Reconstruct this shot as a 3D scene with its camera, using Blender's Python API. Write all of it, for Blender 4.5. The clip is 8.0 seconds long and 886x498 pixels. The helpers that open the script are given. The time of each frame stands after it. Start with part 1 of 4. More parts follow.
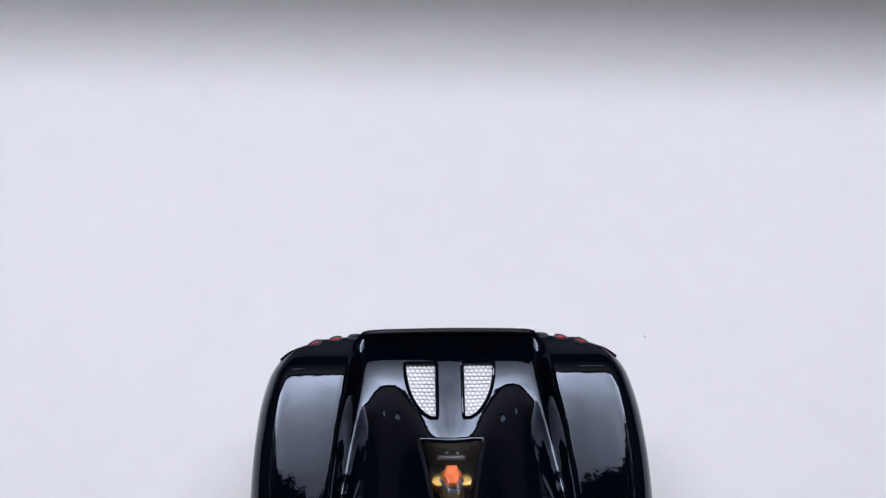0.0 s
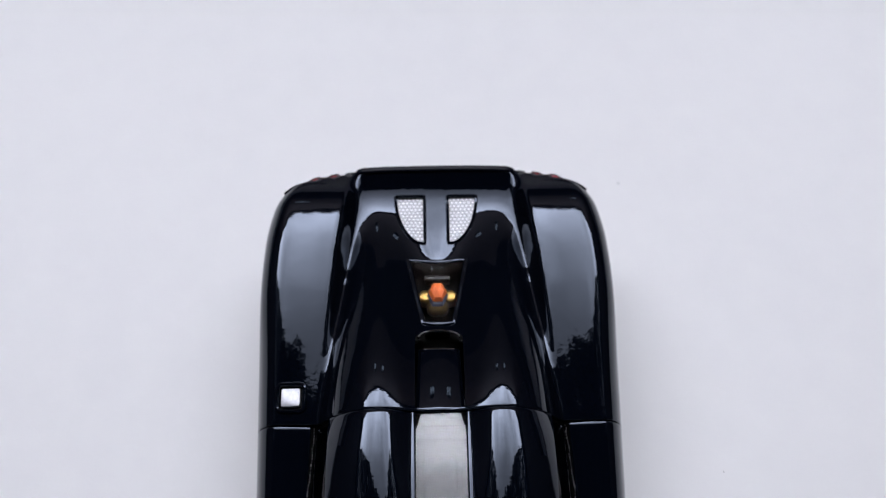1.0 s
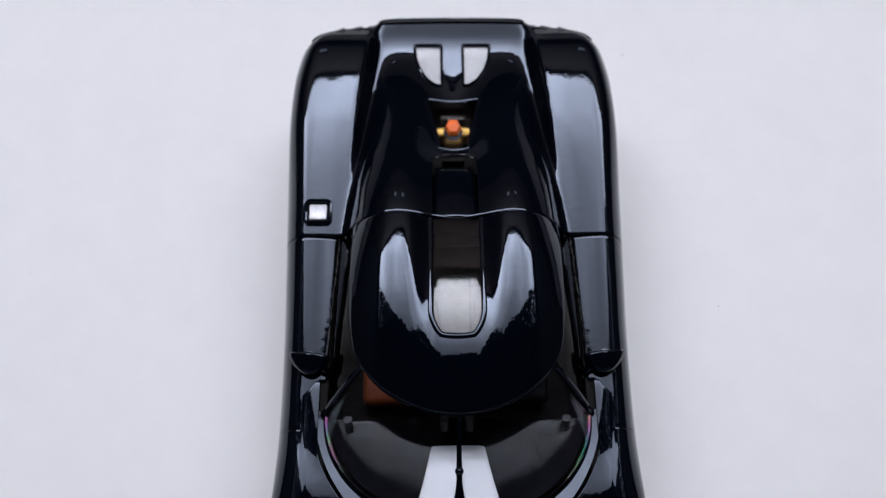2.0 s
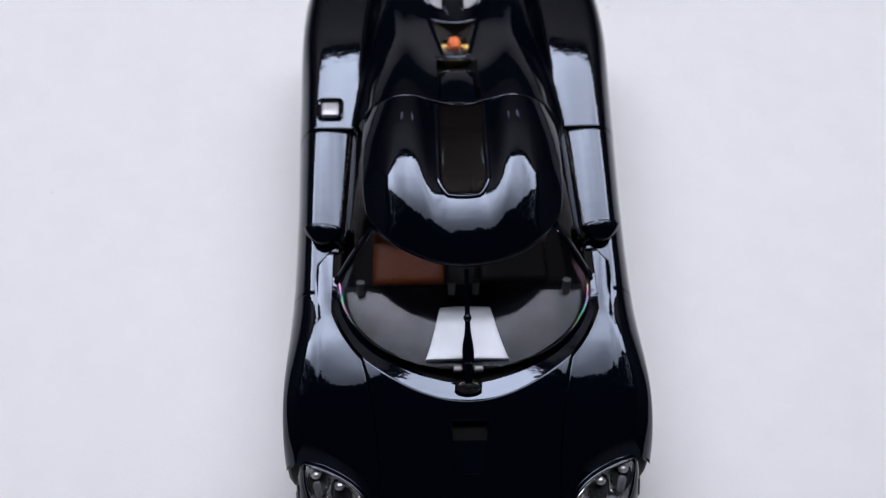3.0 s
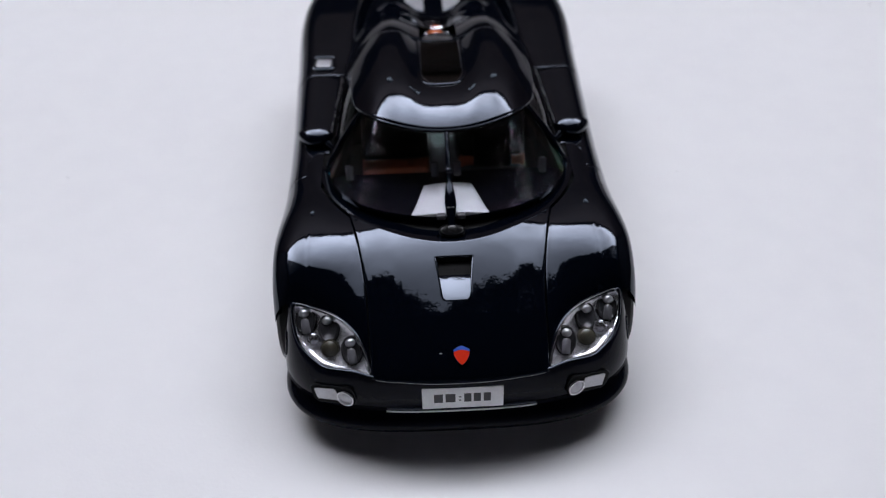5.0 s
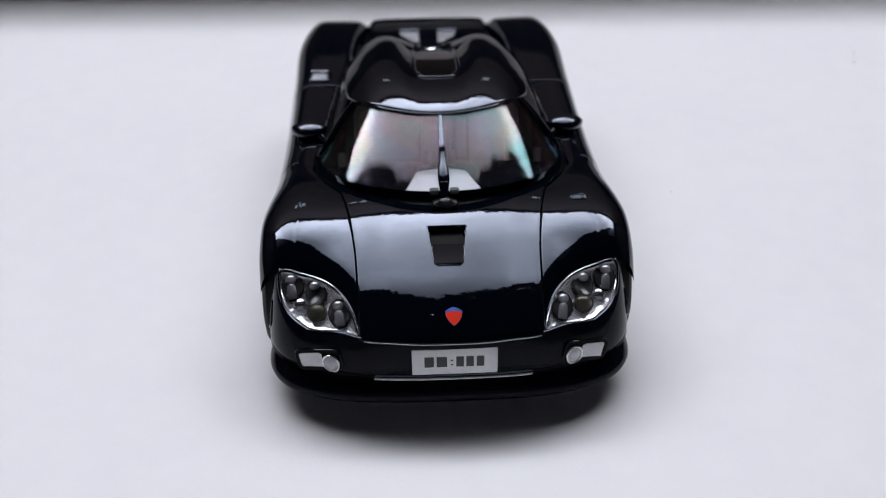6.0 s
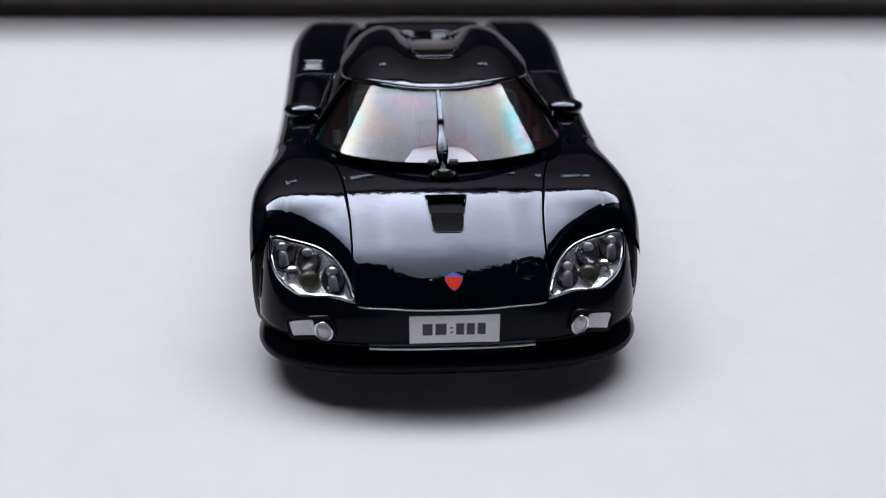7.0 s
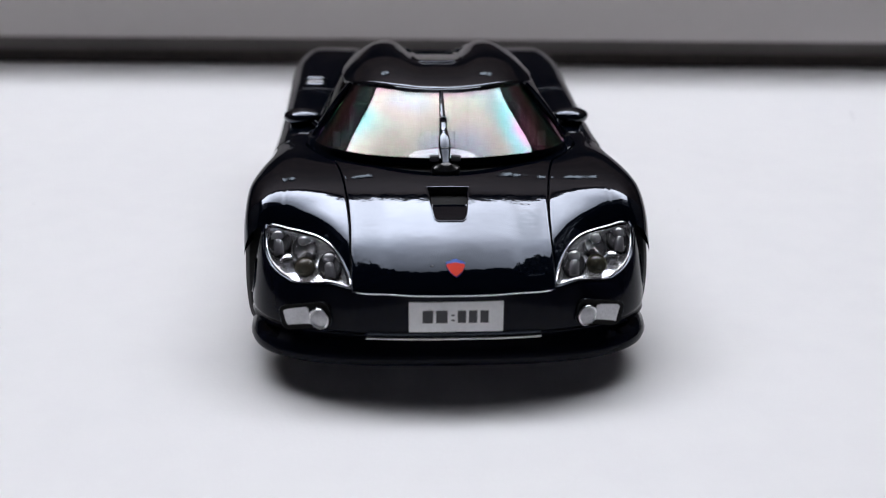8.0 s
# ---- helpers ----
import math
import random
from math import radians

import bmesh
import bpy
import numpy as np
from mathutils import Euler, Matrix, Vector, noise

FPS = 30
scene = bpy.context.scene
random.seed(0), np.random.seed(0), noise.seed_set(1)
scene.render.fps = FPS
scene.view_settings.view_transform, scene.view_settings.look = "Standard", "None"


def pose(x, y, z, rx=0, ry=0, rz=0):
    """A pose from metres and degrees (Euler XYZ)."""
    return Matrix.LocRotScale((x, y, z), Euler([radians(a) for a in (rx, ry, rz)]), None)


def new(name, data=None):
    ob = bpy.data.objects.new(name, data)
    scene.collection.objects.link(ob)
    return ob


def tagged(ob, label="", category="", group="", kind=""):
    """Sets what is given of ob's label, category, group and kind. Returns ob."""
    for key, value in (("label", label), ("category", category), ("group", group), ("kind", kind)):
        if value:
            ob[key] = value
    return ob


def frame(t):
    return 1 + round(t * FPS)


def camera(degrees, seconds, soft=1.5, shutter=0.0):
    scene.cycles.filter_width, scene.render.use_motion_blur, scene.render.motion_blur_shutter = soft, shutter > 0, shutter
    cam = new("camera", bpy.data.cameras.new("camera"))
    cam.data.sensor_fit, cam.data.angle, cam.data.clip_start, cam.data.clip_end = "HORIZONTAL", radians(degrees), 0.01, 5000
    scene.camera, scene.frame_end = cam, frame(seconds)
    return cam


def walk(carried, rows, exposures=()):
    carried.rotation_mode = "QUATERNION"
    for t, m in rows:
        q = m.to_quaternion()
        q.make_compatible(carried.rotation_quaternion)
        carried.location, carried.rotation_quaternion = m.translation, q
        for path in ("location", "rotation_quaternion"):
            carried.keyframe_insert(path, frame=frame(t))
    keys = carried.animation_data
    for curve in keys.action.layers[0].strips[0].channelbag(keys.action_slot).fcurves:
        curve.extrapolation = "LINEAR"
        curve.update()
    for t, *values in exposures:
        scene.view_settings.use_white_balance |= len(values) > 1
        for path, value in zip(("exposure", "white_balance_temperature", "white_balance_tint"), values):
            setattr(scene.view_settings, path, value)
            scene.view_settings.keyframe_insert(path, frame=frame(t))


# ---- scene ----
# ---------------------------------------------------------------- camera
cam = camera(50.97, 8.0, soft=1.1)
cam.data.dof.use_dof, cam.data.dof.focus_distance, cam.data.dof.aperture_fstop = True, 0.147, 20.0
PATH = [
    (0.0, -0.00575, -0.00016, 0.17208, -3.59, -60.87, 2.75),
    (0.5, -0.00051, -0.00855, 0.17699, 0.23, -64.04, -1.15),
    (1.0, -0.00162, -0.02144, 0.18120, -2.26, -65.84, 1.20),
    (1.5, -0.00386, -0.03814, 0.18083, -1.88, -65.81, 1.35),
    (2.0, -0.00322, -0.05645, 0.18066, -0.81, -65.69, 0.34),
    (2.2, -0.00549, -0.06352, 0.17939, -1.50, -65.00, 0.50),
    (3.5, -0.00824, -0.11890, 0.16642, -2.73, -55.17, 1.34),
    (4.0, -0.00919, -0.13596, 0.15985, -3.15, -51.02, 0.57),
    (4.5, -0.00584, -0.15019, 0.14494, -1.67, -45.57, -1.59),
    (4.7, -0.00510, -0.15562, 0.13777, -1.51, -43.82, -1.56),
    (5.8, -0.00530, -0.17956, 0.10384, -1.85, -30.84, -1.60),
    (6.0, -0.00587, -0.17824, 0.10039, -2.22, -30.90, -0.69),
    (6.5, -0.00774, -0.17778, 0.09049, -3.10, -28.48, -0.26),
    (7.0, -0.00830, -0.17974, 0.08424, -3.33, -27.08, 0.28),
    (7.5, -0.00887, -0.18133, 0.07739, -3.46, -24.82, 0.53),
    (8.0, -0.00809, -0.18072, 0.06916, -3.11, -21.94, 0.60),
]
walk(cam, [(t, pose(x, y, z, 90 + pitch, 0, yaw) @ pose(0, 0, 0, 0, 0, roll)) for t, x, y, z, yaw, pitch, roll in PATH],
     exposures=[(0.0, 0.20, 6510, 10), (1.5, 0.15, 6510, 10), (2.0, 0.18, 6510, 10), (3.5, 0.28, 6540, 10), (4.5, 0.21, 6510, 10), (6.0, 0.31, 6550, 9), (6.5, 0.35, 6580, 9), (7.5, 0.34, 6640, 8), (8.0, 0.43, 6690, 7.5)])

# ---------------------------------------------------------------- light
SKY = 9.2
world = bpy.data.worlds.new("sky")
scene.world = world
world.use_nodes = True
wn = world.node_tree.nodes
wsky = wn.new("ShaderNodeTexSky")
wsky.sky_type, wsky.sun_disc = "NISHITA", False
wsky.sun_elevation, wsky.sun_rotation = radians(50), radians(0)
wn["Background"].inputs["Strength"].default_value = 0.06
world.node_tree.links.new(wsky.outputs[0], wn["Background"].inputs["Color"])


# ---------------------------------------------------------------- materials
def material(name, color, rough=0.5, metal=0.0, coat=0.0, ior=1.5, vary=0.0, scale=50.0, bump=0.0, bump_scale=400.0, second=None, rough_vary=0.0):
    """A principled material with grain and stains at two scales, in metres of the object."""
    m = bpy.data.materials.new(name)
    m.use_nodes = True
    nt = m.node_tree
    b = nt.nodes["Principled BSDF"]
    b.inputs["Base Color"].default_value = (*color, 1)
    b.inputs["Roughness"].default_value, b.inputs["Metallic"].default_value = rough, metal
    b.inputs["Coat Weight"].default_value, b.inputs["Coat Roughness"].default_value = coat, 0.02
    b.inputs["IOR"].default_value = ior
    b.inputs["Specular IOR Level"].default_value = 0.0 if coat else 0.5
    tc = nt.nodes.new("ShaderNodeTexCoord")

    def noise_at(sc, detail=4.0):
        n = nt.nodes.new("ShaderNodeTexNoise")
        n.inputs["Scale"].default_value, n.inputs["Detail"].default_value = sc, detail
        nt.links.new(tc.outputs["Object"], n.inputs["Vector"])
        return n.outputs["Fac"]

    if vary or second:
        mix = nt.nodes.new("ShaderNodeMix")
        mix.data_type = "RGBA"
        other = second or tuple(max(0.0, c * (1 - vary)) for c in color)
        mix.inputs["A"].default_value, mix.inputs["B"].default_value = (*color, 1), (*other, 1)
        mul = nt.nodes.new("ShaderNodeMath")
        mul.operation = "MULTIPLY"
        nt.links.new(noise_at(scale), mul.inputs[0])
        nt.links.new(noise_at(scale * 9), mul.inputs[1])
        ramp = nt.nodes.new("ShaderNodeMapRange")
        ramp.inputs["From Min"].default_value, ramp.inputs["From Max"].default_value = 0.14, 0.38
        nt.links.new(mul.outputs[0], ramp.inputs["Value"])
        nt.links.new(ramp.outputs["Result"], mix.inputs["Factor"])
        nt.links.new(mix.outputs["Result"], b.inputs["Base Color"])
    if rough_vary:
        rr = nt.nodes.new("ShaderNodeMapRange")
        rr.inputs["To Min"].default_value, rr.inputs["To Max"].default_value = max(0.0, rough - rough_vary), rough + rough_vary
        nt.links.new(noise_at(scale * 3), rr.inputs["Value"])
        nt.links.new(rr.outputs["Result"], b.inputs["Roughness"])
    if bump:
        bp = nt.nodes.new("ShaderNodeBump")
        bp.inputs["Strength"].default_value, bp.inputs["Distance"].default_value = 1.0, bump
        nt.links.new(noise_at(bump_scale, 2.0), bp.inputs["Height"])
        nt.links.new(bp.outputs["Normal"], b.inputs["Normal"])
        if coat:
            nt.links.new(bp.outputs["Normal"], b.inputs["Coat Normal"])
    return m


def glass(name, tint, film=0.0, ior=1.5):
    """Clear or smoked plastic glazing; film: thickness in nanometres of an iridescent coat."""
    m = bpy.data.materials.new(name)
    m.use_nodes = True
    nt = m.node_tree
    b = nt.nodes["Principled BSDF"]
    b.inputs["Base Color"].default_value = (*tint, 1)
    b.inputs["Roughness"].default_value = 0.02
    b.inputs["Transmission Weight"].default_value = 1.0
    b.inputs["IOR"].default_value = ior
    if film:
        tc, n, r = nt.nodes.new("ShaderNodeTexCoord"), nt.nodes.new("ShaderNodeTexNoise"), nt.nodes.new("ShaderNodeMapRange")
        n.inputs["Scale"].default_value, n.inputs["Detail"].default_value = 60.0, 1.0
        r.inputs["To Min"].default_value, r.inputs["To Max"].default_value = film * 0.7, film * 1.3
        nt.links.new(tc.outputs["Object"], n.inputs["Vector"])
        nt.links.new(n.outputs["Fac"], r.inputs["Value"])
        nt.links.new(r.outputs["Result"], b.inputs["Thin Film Thickness"])
        b.inputs["Thin Film IOR"].default_value = 1.068
    return m


def glow(name, color, strength, cloud=0.0):
    """A sky seen through an opening."""
    m = bpy.data.materials.new(name)
    m.use_nodes = True
    nt = m.node_tree
    nt.nodes.remove(nt.nodes["Principled BSDF"])
    e = nt.nodes.new("ShaderNodeEmission")
    e.inputs["Color"].default_value, e.inputs["Strength"].default_value = (*color, 1), strength
    if cloud:
        tc, n, r = nt.nodes.new("ShaderNodeTexCoord"), nt.nodes.new("ShaderNodeTexNoise"), nt.nodes.new("ShaderNodeMapRange")
        n.inputs["Scale"].default_value, n.inputs["Detail"].default_value = 1.1, 2.5
        r.inputs["From Min"].default_value, r.inputs["From Max"].default_value = 0.3, 0.7
        r.inputs["To Min"].default_value, r.inputs["To Max"].default_value = strength * (1 - cloud), strength * (1 + cloud)
        nt.links.new(tc.outputs["Object"], n.inputs["Vector"])
        nt.links.new(n.outputs["Fac"], r.inputs["Value"])
        sep, far, mul = nt.nodes.new("ShaderNodeSeparateXYZ"), nt.nodes.new("ShaderNodeMapRange"), nt.nodes.new("ShaderNodeMath")
        far.inputs["From Min"].default_value, far.inputs["From Max"].default_value = 0.3, 1.75
        far.inputs["To Min"].default_value, far.inputs["To Max"].default_value = 0.14, 1.2
        far.interpolation_type = "SMOOTHSTEP"
        mul.operation = "MULTIPLY"
        nt.links.new(tc.outputs["Object"], sep.inputs[0])
        nt.links.new(sep.outputs["Y"], far.inputs["Value"])
        nt.links.new(r.outputs["Result"], mul.inputs[0])
        nt.links.new(far.outputs["Result"], mul.inputs[1])
        nt.links.new(mul.outputs[0], e.inputs["Strength"])
    nt.links.new(e.outputs[0], nt.nodes["Material Output"].inputs["Surface"])
    return m


PAINT = material("black_gloss_paint", (0.0009, 0.0016, 0.0038), 0.025, ior=1.50, bump=0.000011, bump_scale=650.0)
PAINT.node_tree.nodes["Principled BSDF"].inputs["Specular Tint"].default_value = (0.73, 0.83, 1.0, 1)
SATIN = material("satin_black_paint", (0.0028, 0.0036, 0.0085), 0.13, ior=1.19, vary=0.2, scale=200, rough_vary=0.05)
TRIM = material("black_plastic", (0.008, 0.008, 0.009), 0.35, vary=0.4, scale=90)
DARK = material("matt_black_plastic", (0.004, 0.004, 0.004), 0.6, ior=1.2, vary=0.4, scale=90)
RUBBER = material("tyre_rubber", (0.012, 0.012, 0.012), 0.75, vary=0.4, scale=200)
CHROME = material("chrome_plating", (0.82, 0.82, 0.84), 0.16, metal=1.0, rough_vary=0.08, scale=300)
ALLOY = material("rim_silver", (0.5, 0.5, 0.52), 0.3, metal=0.9, vary=0.2, scale=250)
SEAT = material("tan_seat_plastic", (0.36, 0.088, 0.03), 0.5, vary=0.35, scale=120, bump=0.00005, bump_scale=900)
CABIN = material("cabin_black_plastic", (0.007, 0.007, 0.009), 0.5, ior=1.3, vary=0.3, scale=150)
GOLD = material("gold_engine_plating", (0.42, 0.26, 0.07), 0.3, metal=0.9, vary=0.3, scale=300)
ORANGE = material("orange_enamel", (0.85, 0.16, 0.02), 0.4, vary=0.15, scale=300)
SLATE = material("slate_enamel", (0.05, 0.055, 0.09), 0.4, vary=0.2, scale=300)
PRIMER = material("grey_primer", (0.16, 0.16, 0.17), 0.6, vary=0.3, scale=900)
RED = material("red_enamel", (0.72, 0.035, 0.012), 0.35, ior=1.2, vary=0.1, scale=400)
BLUE = material("blue_enamel", (0.03, 0.09, 0.42), 0.35, ior=1.2, vary=0.1, scale=400)
REDLENS = material("red_lamp_plastic", (0.35, 0.012, 0.02), 0.15, coat=1.0, vary=0.3, scale=500)
PLATE = material("plate_silver_white", (0.93, 0.93, 0.93), 0.4, vary=0.08, scale=200)
INK = material("dark_ink", (0.05, 0.05, 0.055), 0.5)
SCREEN = glass("windscreen_plastic", (0.62, 0.63, 0.65), film=1600.0, ior=1.5)
SMOKE = glass("smoked_glazing", (0.05, 0.05, 0.06), ior=1.14)
ROOF_GLASS = glass("smoked_roof_glazing", (0.36, 0.35, 0.35), ior=1.42)
ENGINE_GLASS = glass("engine_window_plastic", (0.9, 0.9, 0.9), ior=1.6)
CLEAR = glass("clear_lamp_plastic", (0.98, 0.98, 0.99), ior=1.07)
BOARD = material("white_board", (0.80, 0.79, 0.785), 0.55, second=(0.775, 0.765, 0.765), scale=14, bump=0.00002, bump_scale=1500)
EDGE = material("dark_wood_edge", (0.035, 0.022, 0.016), 0.5, vary=0.5, scale=40, bump=0.0002, bump_scale=120)
BROWN = material("brown_timber", (0.13, 0.084, 0.066), 0.6, vary=0.45, scale=5, bump=0.0008, bump_scale=60)


def translucent(name, color, share):
    """Thin paper that lets some of the light behind it through."""
    m = material(name, color, 0.7, vary=0.08, scale=20)
    nt = m.node_tree
    tr, mix = nt.nodes.new("ShaderNodeBsdfTranslucent"), nt.nodes.new("ShaderNodeMixShader")
    tr.inputs["Color"].default_value, mix.inputs[0].default_value = (*color, 1), share
    nt.links.new(nt.nodes["Principled BSDF"].outputs[0], mix.inputs[1])
    nt.links.new(tr.outputs[0], mix.inputs[2])
    nt.links.new(mix.outputs[0], nt.nodes["Material Output"].inputs["Surface"])
    return m


# Paler than the other walls, to throw light back at the car's front.
PLASTER = material("bounce_plaster", (0.50, 0.51, 0.56), 0.8, vary=0.2, scale=3, bump=0.0008, bump_scale=80)
CARD = translucent("pale_card", (0.80, 0.78, 0.775), 0.72)
RAIL = material("dark_timber", (0.062, 0.04, 0.031), 0.6, vary=0.45, scale=9, bump=0.0004, bump_scale=90)
LEAF = material("dark_leaf", (0.02, 0.035, 0.012), 0.6, vary=0.4, scale=6)
DASH = material("glossy_dashboard_plastic", (0.006, 0.006, 0.009), 0.07, ior=1.45, bump=0.00006, bump_scale=160.0)
# Near-black colour stands for an unlit room and keeps the paint's reflections dark.
WALL = material("darkened_plaster", (0.024, 0.021, 0.02), 0.85, vary=0.2, scale=3, bump=0.0008, bump_scale=80)
FLOOR = material("dark_floor", (0.03, 0.024, 0.02), 0.6, vary=0.3, scale=4, bump=0.0005, bump_scale=60)

# ---------------------------------------------------------------- mesh helpers
MM = 0.001


def link(name, verts, faces, mat, parent=None, label="", scale=MM, smooth=True):
    me = bpy.data.meshes.new(name)
    me.from_pydata([tuple(float(c) * scale for c in v) for v in verts], [], [tuple(int(i) for i in f) for f in faces])
    me.materials.append(mat)
    if smooth:
        me.polygons.foreach_set("use_smooth", [True] * len(me.polygons))
    me.update()
    ob = new(name, me)
    if parent:
        ob.parent = parent
    if label:
        ob["label"] = label
    return ob


def part(name, bm, mat, parent=None, label="", smooth=True):
    """Links a bmesh, in millimetres, as one mesh object under a thing or a part."""
    bmesh.ops.recalc_face_normals(bm, faces=bm.faces)
    me = bpy.data.meshes.new(name)
    for v in bm.verts:
        v.co *= MM
    bm.to_mesh(me)
    bm.free()
    me.materials.append(mat)
    if smooth:
        me.polygons.foreach_set("use_smooth", [True] * len(me.polygons))
        me.set_sharp_from_angle(angle=radians(40))
    ob = new(name, me)
    if parent:
        ob.parent = parent
    if label:
        ob["label"] = label
    return ob


def box_bm(x0, x1, y0, y1, z0, z1, bevel=0.0, bm=None):
    bm = bm or bmesh.new()
    made = bmesh.ops.create_cube(bm, size=1.0)["verts"]
    for v in made:
        v.co = Vector(((x0 + x1) / 2 + v.co.x * (x1 - x0), (y0 + y1) / 2 + v.co.y * (y1 - y0), (z0 + z1) / 2 + v.co.z * (z1 - z0)))
    if bevel:
        bmesh.ops.bevel(bm, geom=list({e for v in made for e in v.link_edges}), offset=bevel, segments=3, affect="EDGES", profile=0.5)
    return bm


def lathe_bm(profile, n=40, m=None, bm=None):
    """Turns (radius, height) pairs round the z axis, then lays the result by the matrix m."""
    bm = bm or bmesh.new()
    rings = []
    for r, z in profile:
        ring = [bm.verts.new((r * math.cos(2 * math.pi * i / n), r * math.sin(2 * math.pi * i / n), z)) for i in range(n)] if r > 1e-6 else [bm.verts.new((0, 0, z))]
        rings.append(ring)
    for a, b in zip(rings, rings[1:]):
        for i in range(n):
            j = (i + 1) % n
            if len(a) == 1 and len(b) == 1:
                continue
            if len(a) == 1:
                bm.faces.new((a[0], b[i], b[j]))
            elif len(b) == 1:
                bm.faces.new((a[i], a[j], b[0]))
            else:
                bm.faces.new((a[i], a[j], b[j], b[i]))
    if m is not None:
        for ring in rings:
            for v in ring:
                v.co = m @ v.co
    return bm


def tube_bm(points, radius, n=8, closed=False, flat=1.0, bm=None):
    """A round bar along a line of points; flat squeezes it along z."""
    bm = bm or bmesh.new()
    pts = [Vector(p) for p in points]
    rings = []
    for i, p in enumerate(pts):
        a = pts[i - 1] if i or closed else pts[i]
        b = pts[(i + 1) % len(pts)] if i < len(pts) - 1 or closed else pts[i]
        way = (b - a).normalized()
        side = way.cross(Vector((0, 0, 1)))
        side = side.normalized() if side.length > 1e-4 else Vector((1, 0, 0))
        up = side.cross(way).normalized()
        rad = radius(i / max(1, len(pts) - 1)) if callable(radius) else radius
        rings.append([bm.verts.new(p + side * (rad * math.cos(2 * math.pi * k / n)) + up * (rad * flat * math.sin(2 * math.pi * k / n))) for k in range(n)])
    count = len(rings)
    for i in range(count if closed else count - 1):
        a, b = rings[i], rings[(i + 1) % count]
        for k in range(n):
            bm.faces.new((a[k], a[(k + 1) % n], b[(k + 1) % n], b[k]))
    if not closed:
        bm.faces.new(rings[0])
        bm.faces.new(rings[-1][::-1])
    return bm


def pchip(xs, ys):
    """A smooth line through points that never overshoots them."""
    xs, ys = np.array(xs, float), np.array(ys, float)
    h, d = np.diff(xs), np.diff(ys) / np.diff(xs)
    m = np.zeros(len(xs))
    for i in range(1, len(xs) - 1):
        if d[i - 1] * d[i] > 0:
            w1, w2 = 2 * h[i] + h[i - 1], h[i] + 2 * h[i - 1]
            m[i] = (w1 + w2) / (w1 / d[i - 1] + w2 / d[i])
    m[0], m[-1] = d[0], d[-1]

    def f(x):
        x = np.clip(np.asarray(x, float), xs[0], xs[-1])
        k = np.clip(np.searchsorted(xs, x) - 1, 0, len(h) - 1)
        t = (x - xs[k]) / h[k]
        return (2 * t**3 - 3 * t**2 + 1) * ys[k] + (t**3 - 2 * t**2 + t) * h[k] * m[k] + (3 * t**2 - 2 * t**3) * ys[k + 1] + (t**3 - t**2) * h[k] * m[k + 1]

    return f


def blurred(a, sy, sx):
    """Rounds a grid of heights off."""
    for axis, s in ((0, sy), (1, sx)):
        n = int(3 * s) + 1
        k = np.exp(-0.5 * (np.arange(-n, n + 1) / s) ** 2)
        k /= k.sum()
        pad = [(0, 0), (0, 0)]
        pad[axis] = (n, n)
        b = np.pad(a, pad, mode="edge" if axis == 0 else "reflect")
        a = sum(k[i] * np.take(b, np.arange(i, i + a.shape[axis]), axis=axis) for i in range(2 * n + 1))
    return a


class Field:
    """Heights over the plan, the same on both sides of the middle line."""

    def __init__(self, ys, xs, z, step):
        self.y0, self.x0, self.z, self.step = ys[0], xs[0], z, step

    def __call__(self, x, y):
        x, y = np.abs(np.asarray(x, float)), np.asarray(y, float)
        fx, fy = (x - self.x0) / self.step, (y - self.y0) / self.step
        ny, nx = self.z.shape
        fx, fy = np.clip(fx, 1, nx - 3.001), np.clip(fy, 1, ny - 3.001)
        i, j = np.floor(fx).astype(int), np.floor(fy).astype(int)
        u, v = fx - i, fy - j

        def w(t):
            return (-t**3 + 3 * t**2 - 3 * t + 1) / 6, (3 * t**3 - 6 * t**2 + 4) / 6, (-3 * t**3 + 3 * t**2 + 3 * t + 1) / 6, t**3 / 6

        return sum(wj * wi * self.z[j + b - 1, i + a - 1] for b, wj in enumerate(w(v)) for a, wi in enumerate(w(u)))


def patch(name, fn, nu, nv, lu, lv, mat, parent, mask=None, rim="lrtb", label="", depth=0.9, roll=0.22):
    """A panel over u, v in 0..1 with rounded rims; lu, lv: its length in millimetres; mask: what is cut out of it."""
    def axis(n, length, lo, hi):
        t = list(np.linspace(0, 1, n))
        drop = [0.0] * n
        if lo:
            t = [-roll / length, -0.7 * roll / length, -0.35 * roll / length] + t
            drop = [depth, 0.55 * roll, 0.14 * roll] + drop
        if hi:
            t = t + [1 + 0.35 * roll / length, 1 + 0.7 * roll / length, 1 + roll / length]
            drop = drop + [0.14 * roll, 0.55 * roll, depth]
        return np.array(t), np.array(drop)

    us, du = axis(nu, lu, "l" in rim, "r" in rim)
    vs, dv = axis(nv, lv, "b" in rim, "t" in rim)
    U, V = np.meshgrid(us, vs)
    X, Y, Z = fn(U, V)
    Z = Z - np.maximum(du[None, :], dv[:, None])
    n = len(us)
    verts = np.stack([X.ravel(), Y.ravel(), Z.ravel()], 1)
    faces = []
    cx = (X[:-1, :-1] + X[1:, 1:]) / 2
    cy = (Y[:-1, :-1] + Y[1:, 1:]) / 2
    out = mask(cx, cy) if mask else np.zeros_like(cx, bool)
    for j in range(len(vs) - 1):
        for i in range(n - 1):
            if not out[j, i]:
                faces.append((j * n + i, j * n + i + 1, (j + 1) * n + i + 1, (j + 1) * n + i))
    return link(name, verts, faces, mat, parent, label)


